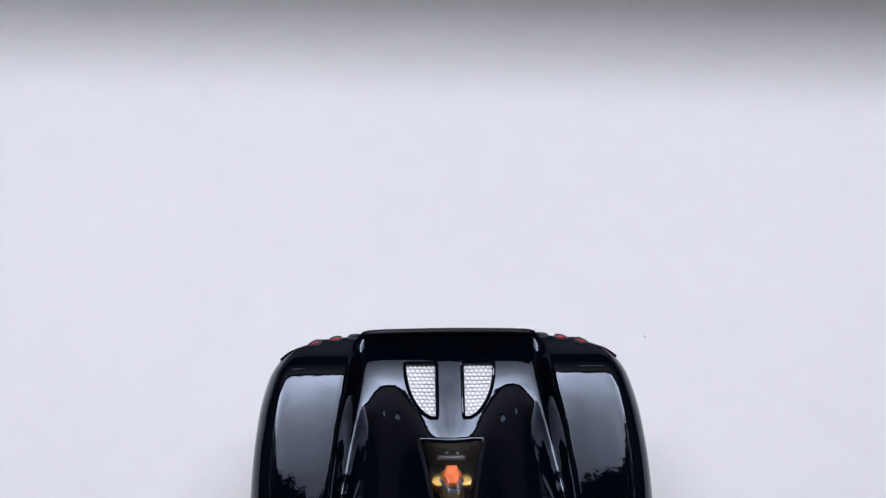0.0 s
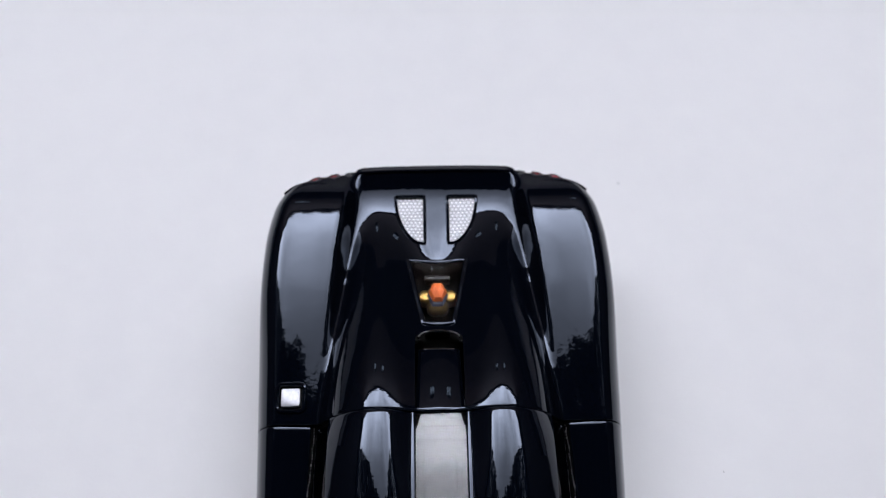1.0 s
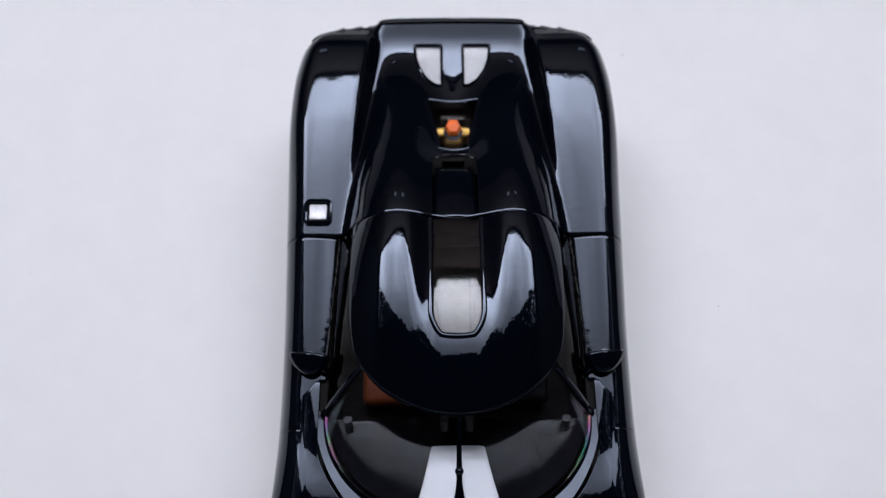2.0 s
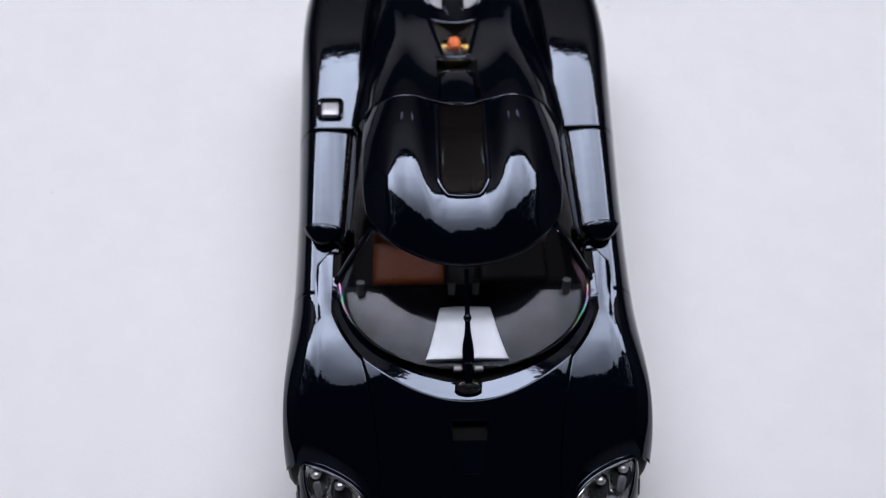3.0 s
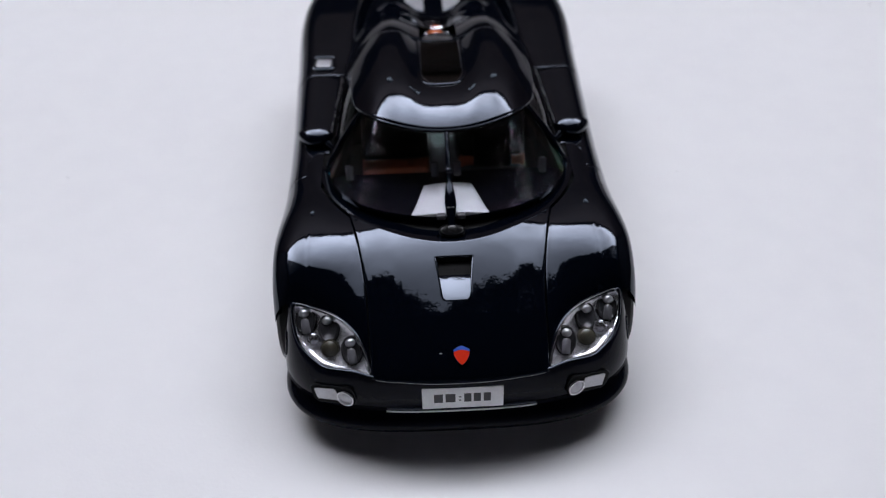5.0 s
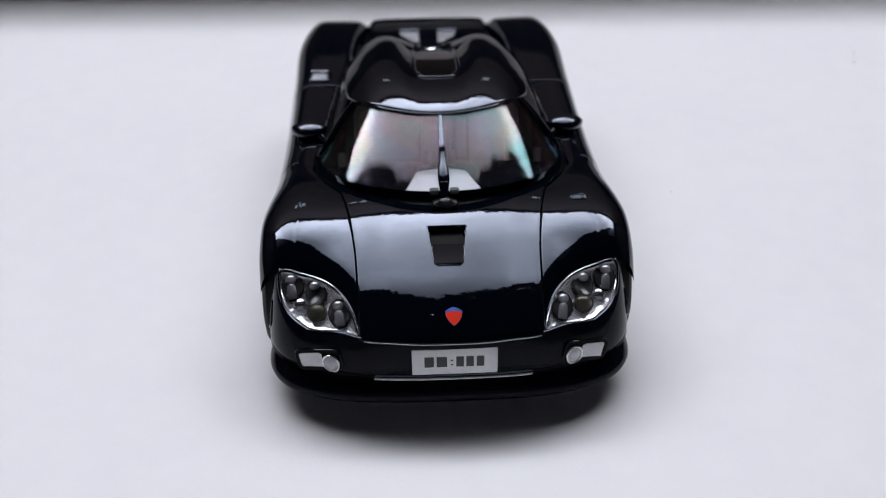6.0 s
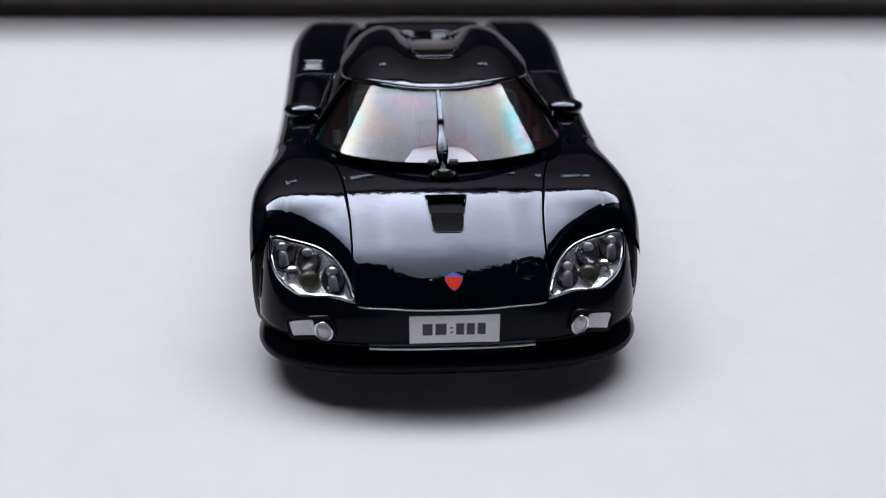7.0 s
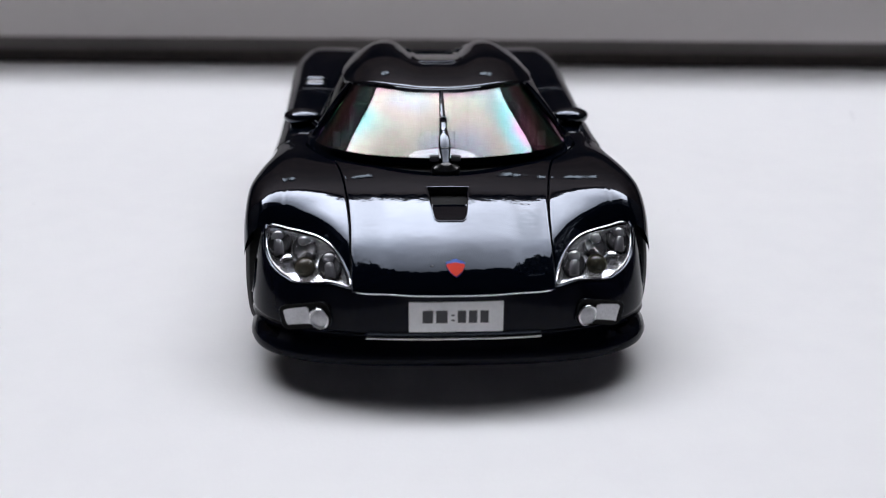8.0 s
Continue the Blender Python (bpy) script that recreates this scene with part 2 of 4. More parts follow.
def shell(name, fn, nu, nv, thick, mat, parent, label=""):
    """A pane with thickness."""
    us, vs = np.linspace(0, 1, nu), np.linspace(0, 1, nv)
    U, V = np.meshgrid(us, vs)
    P = np.stack(fn(U, V), -1)
    du, dv = np.gradient(P, axis=1), np.gradient(P, axis=0)
    n = np.cross(du, dv)
    n /= np.linalg.norm(n, axis=-1, keepdims=True) + 1e-9
    flip = n[..., 2].mean() < 0
    if flip:
        n = -n
    Q = P - n * thick
    verts = np.concatenate([P.reshape(-1, 3), Q.reshape(-1, 3)])
    off, faces = nu * nv, []
    for j in range(nv - 1):
        for i in range(nu - 1):
            a, b, c, d = j * nu + i, j * nu + i + 1, (j + 1) * nu + i + 1, (j + 1) * nu + i
            faces += [(a, b, c, d), (d + off, c + off, b + off, a + off)]
    ring = [i for i in range(nu)] + [j * nu + nu - 1 for j in range(1, nv)] + [(nv - 1) * nu + i for i in range(nu - 2, -1, -1)] + [j * nu for j in range(nv - 2, 0, -1)]
    for k, a in enumerate(ring):
        b = ring[(k + 1) % len(ring)]
        faces.append((b, a, a + off, b + off))
    if flip:
        faces = [f[::-1] for f in faces]
    ob = link(name, verts, faces, mat, parent, label)
    ob.data.set_sharp_from_angle(angle=radians(50))
    return ob


# ---------------------------------------------------------------- the room
def slab(name, x0, x1, y0, y1, z0, z1, mat, bevel=0.0):
    """A block in metres."""
    bm = box_bm(x0 * 1000, x1 * 1000, y0 * 1000, y1 * 1000, z0 * 1000, z1 * 1000, bevel * 1000)
    return part(name, bm, mat)


LIGHT = (-2.2, 2.2, 0.24, 1.59)
CEIL, NORTH = 2.25, 1.63
tagged(slab("floor", -2.4, 2.4, -2.4, NORTH, -0.80, -0.74, FLOOR), "dark brown floor of a dim room", "floor", kind="structure")
# Unseen wall added as a reflector for the plate and bumper.
tagged(slab("wall_south", -2.4, 2.4, -2.48, -2.4, -0.74, CEIL, PLASTER), "unseen pale grey wall added to bounce light onto the car's front", "wall", kind="structure")
# Side walls are out of view; their darkness is in the plaster colour.
tagged(slab("wall_west", -2.48, -2.4, -2.4, NORTH, -0.74, CEIL, WALL), "unseen side wall, its dimness put into near-black plaster", "wall", kind="structure")
tagged(slab("wall_east", 2.4, 2.48, -2.4, NORTH, -0.74, CEIL, WALL), "unseen side wall, its dimness put into near-black plaster", "wall", kind="structure")


def pierced(name, outer, holes, lay, mat, label, category):
    """A plane 80 mm thick with rectangular openings side by side, in one mesh; lay turns (u, v, w) into a place."""
    u0, u1, v0, v1 = outer
    bm, at = bmesh.new(), u0
    for a0, a1, b0, b1 in sorted(holes):
        for p0, p1, q0, q1 in ((at, a0, v0, v1), (a0, a1, v0, b0), (a0, a1, b1, v1)):
            box_bm(p0 * 1000, p1 * 1000, q0 * 1000, q1 * 1000, 0, 80, bm=bm)
        at = a1
    box_bm(at * 1000, u1 * 1000, v0 * 1000, v1 * 1000, 0, 80, bm=bm)
    for v in bm.verts:
        v.co = Vector(lay(v.co.x, v.co.y, v.co.z))
    return tagged(part(name, bm, mat, smooth=False), label, category, kind="structure")


pierced("ceiling", (-2.4, 2.4, -2.4, NORTH), [LIGHT], lambda u, v, w: (u, v, CEIL * 1000 + w), WALL, "unseen ceiling with a wide roof light, its dimness put into near-black plaster", "ceiling")
PANES = [(-0.43, -0.25, 1.42, 1.60), (0.33, 0.51, 1.42, 1.60)]
pierced("wall_north", (-2.4, 2.4, -0.74, CEIL), PANES, lambda u, v, w: (u, NORTH * 1000 + w, v), BROWN, "brown timber wall with two small windows", "wall")
for number, (a0, a1, b0, b1) in enumerate(PANES, 1):
    win = tagged(new("window_%d" % number), "small window with a dark glazing bar in a timber wall", "window", kind="structure")
    mid, y0, y1 = (a0 + a1) * 500, NORTH * 1000 + 20, NORTH * 1000 + 55
    part("glazing_bar", box_bm(mid - 9, mid + 9, y0, y1, b0 * 1000, b1 * 1000, 3), TRIM, win)
    for z0 in (b0 * 1000, b1 * 1000 - 14):
        part("window_frame", box_bm(a0 * 1000, a1 * 1000, y0, y1, z0, z0 + 14, 3), TRIM, win)
sky = link("backdrop", [(-2.3, 0.1, CEIL + 0.3), (2.3, 0.1, CEIL + 0.3), (2.3, 2.0, CEIL + 0.3), (-2.3, 2.0, CEIL + 0.3)], [(3, 2, 1, 0)],
           glow("overcast_sky", (0.865, 0.885, 1.0), SKY, 0.36), scale=1.0, smooth=False)
tagged(sky, "pale overcast sky above the roof light", "sky", kind="structure")
low = link("backdrop", [(-0.9, NORTH + 0.3, 1.0), (1.0, NORTH + 0.3, 1.0), (1.0, NORTH + 0.3, 2.1), (-0.9, NORTH + 0.3, 2.1)], [(0, 1, 2, 3)],
           glow("distant_haze", (0.75, 0.86, 1.0), 2.2), scale=1.0, smooth=False)
tagged(low, "pale hazy distance outside the small windows", "sky", kind="structure")


def foliage():
    """Leafy twigs that hang over the near side of the roof light, in clumps with an uneven rim."""
    rnd = random.Random(11)
    verts, faces = [], []
    for _ in range(5200):
        x = rnd.uniform(-2.25, 2.25)
        rim = 0.27 + 0.42 * abs(x) + 0.10 * noise.noise((x * 2.3, 0.0, 3.1)) + 0.05 * noise.noise((x * 9.0, 1.0, 0.0))
        y = rnd.uniform(0.12, rim)
        c = Vector((x, y, CEIL + rnd.uniform(0.10, 0.24)))
        long, wide = rnd.uniform(0.035, 0.065), rnd.uniform(0.016, 0.028)
        m = Euler((rnd.uniform(-0.7, 0.7), rnd.uniform(-0.7, 0.7), rnd.uniform(0, 6.28))).to_matrix()
        k = len(verts)
        for p in ((-long, 0, 0), (-0.2 * long, -wide, 0.004), (long, 0, 0), (-0.2 * long, wide, 0.004), (0, 0, -0.006)):
            verts.append(c + m @ Vector(p))
        faces += [(k, k + 1, k + 4), (k + 1, k + 2, k + 4), (k + 2, k + 3, k + 4), (k + 3, k, k + 4)]
    return link("tree_foliage", verts, faces, LEAF, scale=1.0, smooth=False)


tagged(foliage(), "dark green leafy branches hanging over the roof light", "foliage", kind="stuff")

# ---------------------------------------------------------------- the table
tagged(slab("counter", -1.2, 1.2, -0.75, 0.60, -0.06, -0.003, FLOOR, 0.004), "dark counter under the white board", "counter", kind="structure")
tagged(slab("counter_base", -1.1, 1.1, -0.10, 0.55, -0.74, -0.06, BROWN), "brown timber base under the counter", "base", kind="structure")
tagged(slab("tabletop", -0.5, 0.5, -0.24, 0.216, -0.003, 0.0, BOARD, 0.0006), "smooth white board lying on a dark counter", "board", kind="structure")
strip = tagged(slab("edge_strip", -0.6, 0.6, -0.0320, -0.0005, 0.0002, 0.0050, EDGE, 0.0008), "dark brown wooden strip along the white board's edge", "edge strip", kind="structure")
card = tagged(slab("backing_card", -0.6, 0.6, 0.0, 0.0012, 0.0002, 0.056, CARD), "pale translucent card standing behind the white board", "card", kind="structure")
# Rail out of view, added to cast the soft shadow across the board's far end.
rail = tagged(slab("shading_rail", -0.6, 0.6, -0.002, 0.006, 0.056, 0.125, RAIL, 0.001), "unseen dark brown rail above the pale card, added to shade the board's far end", "rail", kind="structure")
for ob in (strip, card, rail):
    ob.matrix_world = pose(0, 0.2150, 0, 0, 0, -2.2)

# ---------------------------------------------------------------- shape of the toy car, in millimetres
WIDTH = pchip([-67, -62, -58, -54, -50, -44, -36, -25, -15, -2, 10, 22, 36, 50, 57, 61, 64, 67], [25.0, 27.7, 29.3, 30.5, 31.0, 31.5, 31.6, 31.5, 31.35, 31.4, 31.7, 32.0, 32.1, 31.8, 30.9, 29.3, 27.0, 24.0])
CROWN_X = pchip([-67, -55, -44, -30, -15, 16, 40, 60, 67], [20, 23.6, 24.7, 25.1, 26.6, 27.0, 27.0, 25.8, 23.4])
CROWN_Z = pchip([-67, -61, -56, -52, -48, -45, -41, -37, -30, -26, -20, -12, 0, 16, 24, 31, 36, 42, 50, 57, 60, 63, 67], [11.4, 14.4, 16.9, 19.1, 21.7, 23.3, 24.5, 25.2, 25.7, 25.5, 25.05, 25.15, 25.8, 26.9, 27.5, 28.05, 28.4, 28.7, 28.85, 28.5, 27.4, 25.3, 22.9])
SEAM_X = pchip([-67, -62, -50, -40, -30, -20, -10], [14.2, 14.4, 15.0, 16.3, 18.6, 21.4, 23.5])
BONNET_Z = pchip([-67, -64.3, -61.9, -59.5, -56, -52, -48, -44, -39.5, -35, -20], [11.8, 15.5, 17.25, 18.45, 20.0, 21.4, 22.75, 24.0, 25.15, 25.9, 26.5])
STEP = 0.5
GY, GX = np.arange(-71, 71.01, STEP), np.arange(0, 38.01, STEP)


def body_heights():
    rear = {
        "c": pchip([16, 22, 28, 33, 40, 47, 52, 57, 59.5, 65, 68], [33.8, 32.5, 30.5, 28.3, 26.1, 24.3, 24.25, 24.45, 24.6, 25.8, 26.5]),
        "r": pchip([16, 20, 25, 30, 45, 53, 57.5, 59.5, 65, 68], [36.65, 36.05, 34.75, 33.0, 27.3, 25.1, 24.5, 24.6, 25.8, 26.5]),
        "rx": pchip([16, 30, 45, 58], [10.2, 10.2, 10.5, 11.0]),
        "v": pchip([16, 30, 42, 47, 53, 57, 59.5, 65], [29.2, 26.6, 24.2, 23.8, 24.1, 24.4, 24.6, 25.8]),
        "vx": pchip([16, 22, 30, 38, 45, 58, 66], [19.0, 18.9, 18.3, 17.4, 16.6, 14.8, 14.0]),
        "k": pchip([16, 30, 45, 58, 67], [20.3, 19.4, 18.3, 17.0, 16.4]),
    }
    z = np.zeros((len(GY), len(GX)))
    for j, y in enumerate(GY):
        w, cx, cz = float(WIDTH(y)), float(CROWN_X(y)), float(CROWN_Z(y))
        edge_z = cz - 3.2
        if y < -10:
            b, bx = float(BONNET_Z(y)), float(SEAM_X(y))
            dip = float(np.interp(y, [-66, -62, -55, -40, -25], [1.5, 1.3, 0.8, 0.6, 1.0]))
            prof = pchip([-6, 0, 0.6 * bx, bx, bx + 2.2, cx, w, 40], [b - 0.3 * dip, b, b - 0.3 * dip, b - dip, b - dip + 0.35 * max(0.2, cz - b + dip), cz, edge_z, edge_z - 6])
        else:
            q = max(y, 16.0)
            c, r, rx, v, vx, k = (float(rear[n](q)) for n in ("c", "r", "rx", "v", "vx", "k"))
            deck, brow = pchip([-rx, 0, rx, vx - 1.8, vx], [r, c, r, v + 0.5 * (r - v), v]), pchip([k, 0.5 * (k + cx), cx, w, 40], [cz - 0.25, cz - 0.05, cz, edge_z, edge_z - 6])
            z[j] = np.where(GX < vx, deck(GX), np.where(GX < k, v + (cz - 0.25 - v) * (GX - vx) / (k - vx), brow(GX)))
            continue
        z[j] = prof(GX)
    crisp = np.clip((GY - 14.0) / 8.0, 0, 1)[:, None]
    return blurred(z, 2.0, 1.1) * (1 - crisp) + blurred(z, 2.0, 0.5) * crisp


BODY = Field(GY, GX, body_heights(), STEP)


def nose_y(x):
    """The plan of the nose and, below, of the tail."""
    return -64.4 + 5.6 * np.minimum(np.abs(x) / 24.0, 1.4) ** 2.3


def tail_y(x):
    return 65.5 - 0.25 * (np.abs(x) / 15.0) ** 2 - 0.022 * np.maximum(0.0, np.abs(x) - 15.0) ** 2


def shoulder(y):
    """How far the flank drops while it rolls over, least above the wheels."""
    return 9.0 - 5.4 * np.exp(-(((y - FRONT_WHEEL) / 12.0) ** 2)) - 3.6 * np.exp(-(((y - REAR_WHEEL) / 14.0) ** 2))


def section(q, y, side, bottom):
    """Outer flank: q 0..1 rolls from the crown over to the flank, 1..2 goes on down to the given bottom."""
    cx, cz, w = CROWN_X(y), CROWN_Z(y), WIDTH(y)
    cz = BODY(cx, y)
    drop = shoulder(y)
    a = np.minimum(q, 1) * math.pi / 2
    x = cx + (w - cx) * np.sin(a) ** 0.92
    z = cz - drop * (1 - np.cos(a)) ** 1.0
    t = np.maximum(q - 1, 0)
    z = z + t * (bottom - (cz - drop))
    x = x - 1.6 * t**1.6
    return side * x, z


FRONT_WHEEL, REAR_WHEEL, ARCH = -39.0, 43.0, 12.2


def arch_bottom(y):
    """Sill height, raised over the wheels."""
    z = np.full_like(np.asarray(y, float), 4.2)
    for wy, r in ((FRONT_WHEEL, ARCH), (REAR_WHEEL, ARCH + 0.6)):
        d = np.abs(y - wy)
        z = np.where(d < r, np.maximum(z, 10.4 + np.sqrt(np.maximum(0, r * r - d * d))), z)
    return np.minimum(z, 20.9)


def lamp_half(t):
    """How far the headlamp reaches to either side of its long axis."""
    t = np.clip(t, 0, 1)
    return 2.85 * np.sin(math.pi * t) ** 0.95, 3.8 * np.sin(math.pi * t**1.25) ** 0.75


def almond(t, v, grow=0.0):
    """Headlamp outline in plan, for the side x > 0."""
    ax, ay, bx, by = 14.3, -62.2, 27.3, -49.2
    dx, dy = bx - ax, by - ay
    n = math.hypot(dx, dy)
    px, py = dy / n, -dx / n
    inner, outer = lamp_half(t)
    off = np.where(v > 0, v * outer * (1 + grow / 4.3), v * inner * (1 + grow / 2.9))
    t2 = t + (grow / n) * (2 * t - 1)
    return ax + dx * t2 + px * off, ay + dy * t2 + py * off


def in_almond(x, y, below=False):
    """Inside the headlamp; below: or in front of it, where the bumper takes over."""
    ax, ay, bx, by = 14.3, -62.2, 27.3, -49.2
    n = math.hypot(bx - ax, by - ay)
    ux, uy = (bx - ax) / n, (by - ay) / n
    X, Y = np.abs(x) - ax, y - ay
    t = (X * ux + Y * uy) / n
    off = X * uy - Y * ux
    lo, hi = lamp_half(t)
    return (t > 0) & (t < 1) & ((off < hi) | below) & (off > -lo)


car = tagged(new("toy_car"), "glossy black die-cast sports car model standing on a white board", "toy car")


def in_cap(x, y):
    return (x < -23.2) & (x > -27.2) & (y > 18.3) & (y < 22.5)


# underlayer that closes the gaps between the panels
def under(u, v):
    y = -63.0 + v * 128.0
    x = (u * 2 - 1) * (WIDTH(y) - 3.0)
    cab = (np.abs(x) < 21.5) & (y > -33.5) & (y < 15.5)
    return x, y, np.where(cab, 9.0, BODY(x, y) - 1.1)


patch("underbody", under, 90, 190, 60, 128, DARK, car, mask=lambda x, y: in_almond(x, y, True) | ((np.abs(x) < 5.2) & (y > 16.5) & (y < 46.6)) | in_cap(x, y), rim="", label="matt black inner shell")


# bonnet
def cowl_y(x):
    """Rear rim of the bonnet, round the foot of the windscreen."""
    return -15.0 - 25.3 * np.sqrt(np.maximum(0.0, 1 - (np.abs(x) / 24.6) ** 2))


def bonnet(u, v):
    s = u * 2 - 1
    y1 = cowl_y(s * 18.0)
    y = nose_y(s * 14.2) + 0.2 + v * (y1 - nose_y(s * 14.2) - 0.2)
    x = s * (SEAM_X(y) - 0.22)
    return x, y, BODY(x, y)


def in_scoop(x, y):
    return (np.abs(x) < 2.2 + (y + 51.8) * 0.125) & (y > -51.75) & (y < -43.5)


patch("bonnet", bonnet, 90, 70, 30, 25, PAINT, car, mask=in_scoop)


# front wings
def surface(x, y):
    """Height of the outer skin, roll of the flank included."""
    a = np.abs(x)
    cx, w = CROWN_X(y), WIDTH(y)
    k = np.clip((a - cx) / (w - cx), 0, 1) ** (1 / 0.92)
    return np.where(a > cx, BODY(cx, y) - shoulder(y) * (1 - np.sqrt(1 - k * k)), BODY(a, y))


def door_front(x):
    """Shut line between wing and door, raked back towards the cabin."""
    return -19.2 + 8.2 * np.clip((29.5 - np.abs(x)) / 6.0, 0, 1)


def lamp_groove(x, y):
    """How far the wing sinks towards the rear rim of the headlamp."""
    ax, ay, bx, by = 14.3, -62.2, 27.3, -49.2
    n = math.hypot(bx - ax, by - ay)
    ux, uy = (bx - ax) / n, (by - ay) / n
    X, Y = np.abs(x) - ax, y - ay
    t = (X * ux + Y * uy) / n
    off = X * uy - Y * ux
    lo = -lamp_half(t)[0]
    ends = 1 / (1 + np.exp(-(t + 0.02) / 0.03)) / (1 + np.exp((t - 1.06) / 0.03))
    return 1.0 * ends * np.exp(-((np.maximum(lo - off, 0) / 1.9) ** 2))


def wing(side):
    def fn(u, v):
        guess = 15.0 + np.minimum(u, 0.5) * 2 * 10.0
        y0 = nose_y(guess) + 0.25 + (9.4 * np.clip((u - 0.5) / 0.1, 0, 1))
        y1 = door_front(np.where(u > 0.5, 30.0, 22.8 + u * 2 * 3.0)) - 0.3
        y = y0 + v * (y1 - y0)
        ring = 24.8 * np.sqrt(np.maximum(0, 1 - ((np.minimum(y, -15.0) + 15.0) / 25.5) ** 2))
        inner = np.where(y < -33.0, SEAM_X(y), np.minimum(np.maximum(SEAM_X(y), ring), 23.4)) + 0.22
        x = inner + np.minimum(u / 0.5, 1) * (CROWN_X(y) - inner)
        q = np.maximum(0, (u - 0.5) / 0.5) * 2
        xs, zs = section(q, y, 1, arch_bottom(y))
        X = np.where(u > 0.5, xs, x)
        return side * X, y, np.where(u > 0.5, zs, BODY(x, y)) - lamp_groove(X, y)
    return fn


for sd in (-1, 1):
    patch("front_wing", wing(sd), 101, 150, 32, 44, PAINT, car, mask=lambda x, y: in_almond(x, y, True), rim="lt")


# doors
def door(side):
    def fn(u, v):
        inner0 = 22.7
        y0 = door_front(np.where(u > 0.4, 30.0, inner0 + u * 2.5 * 3.0))
        y = y0 + v * (15.5 - y0)
        inner = inner0 - 0.9 * v
        x = inner + np.minimum(u / 0.4, 1) * (CROWN_X(y) - inner)
        q = np.maximum(0, (u - 0.4) / 0.6) * 2
        xs, zs = section(q, y, 1, arch_bottom(y))
        return side * np.where(u > 0.4, xs, x), y, np.where(u > 0.4, zs, BODY(CROWN_X(y), y) - 0.25 * ((CROWN_X(y) - x) / 3.0) ** 2)
    return fn


for sd in (-1, 1):
    patch("door", door(sd), 60, 70, 28, 34, PAINT, car, rim="lbt")


# rear clam with its flanks
def in_vent(x, y):
    a = np.abs(x)
    return (a > 2.1) & (y < 59.7) & (y > 49.8) & (a < 2.1 + 5.5 * np.sqrt(np.maximum(0.0, 1 - (np.maximum(0.0, 59.7 - y) / 9.95) ** 2)))


def in_engine(x, y):
    return (y > 32.7) & (y < 46.2) & (np.abs(x) < 2.6 + (y - 32.7) * 0.2)


def in_snorkel(x, y):
    return (np.abs(x) < 3.9) & (y > 16.4) & (y < 30.9 - 0.06 * x**2)


def clam(u, v):
    s = u * 2 - 1
    a = np.abs(s)
    xa = a / 0.62 * CROWN_X(40.0)
    y1 = tail_y(np.minimum(xa, CROWN_X(40.0)))
    y = 16.0 + v * (y1 - 16.0)
    top = np.minimum(a / 0.62, 1)
    x = top * CROWN_X(y)
    q = np.maximum(0, (a - 0.62) / 0.38) * 2
    xs, zs = section(q, y, 1, arch_bottom(y))
    on = a > 0.62
    return np.sign(s) * np.where(on, xs, x), y, np.where(on, zs, BODY(x, y))


patch("rear_clam", clam, 281, 130, 110, 50, PAINT, car, mask=lambda x, y: in_vent(x, y) | in_engine(x, y) | in_cap(x, y) | in_snorkel(x, y), rim="lrb")


# tail panel
def tail(u, v):
    s = u * 2 - 1
    x = s * 28.6 * (1 - 0.02 * v)
    y = tail_y(x)
    z0 = surface(x * 0.985, y - 0.4) - 0.2
    return x, y + 0.3 * np.sin(math.pi * np.minimum(1, v * 1.25)) - 3.0 * v**2 - 0.2, z0 + v * (5.0 - z0)


patch("tail_panel", tail, 90, 30, 60, 22, PAINT, car, rim="")


# front bumper
def outline(phi, grow=0.0, wide=30.0, square=1.0):
    """Plan of the front end at the height of the lip."""
    return (wide + grow) * np.sin(phi) ** (0.7 * square), -48.9 - (15.2 + grow) * np.cos(phi) ** (0.785 * square)


PHI = 0.36


def bumper(u, v):
    s = u * 2 - 1
    phi = np.abs(s) * math.pi / 2
    ox, oy = outline(phi)
    tx = phi / PHI * 14.2
    t = np.clip((phi - PHI) / (math.pi / 2 - PHI), 0, 1)
    qx, qy = almond(t, np.ones_like(t), 0.25)
    in_mid = phi < PHI
    tx, ty = np.where(in_mid, tx, qx), np.where(in_mid, nose_y(tx) - 0.15, qy)
    tz = surface(tx, ty + 0.3) - 0.25
    k = 0.88 * np.sin(np.clip(v, 0, 1) * math.pi / 2) ** 0.6 + 0.12 * np.clip(v, 0, 1)
    x = tx + (ox - tx) * k
    y = ty + (oy - ty) * k
    z = tz + (8.3 - tz) * v
    groove = 0.5 * np.exp(-(((v - 0.93) / 0.05) ** 2))
    belly = 0.5 * np.sin(math.pi * np.clip(v, 0, 1)) * np.cos(phi)
    return np.sign(s) * x, y + groove - belly, z


patch("front_bumper", bumper, 160, 40, 75, 10, SATIN, car, rim="b", roll=0.35)


# front splitter
def splitter_bm():
    bm = bmesh.new()
    rows, n = [], 90
    prof = [(-1.6, 8.6), (-0.7, 7.8), (0.5, 7.1), (1.25, 6.4), (1.5, 5.6), (1.3, 4.9), (0.5, 4.5), (-7.0, 4.4)]
    for i in range(n + 1):
        s = i / n * 2 - 1
        phi = abs(s) * math.pi / 2 * 0.97
        row = []
        for o, z in prof:
            x, y = outline(phi, o, 28.8, 0.9)
            row.append(bm.verts.new((math.copysign(float(x), s), float(y), z - 0.5 * abs(s) ** 3)))
        rows.append(row)
    for a, b in zip(rows, rows[1:]):
        for k in range(len(prof) - 1):
            bm.faces.new((a[k], a[k + 1], b[k + 1], b[k]))
    return bm


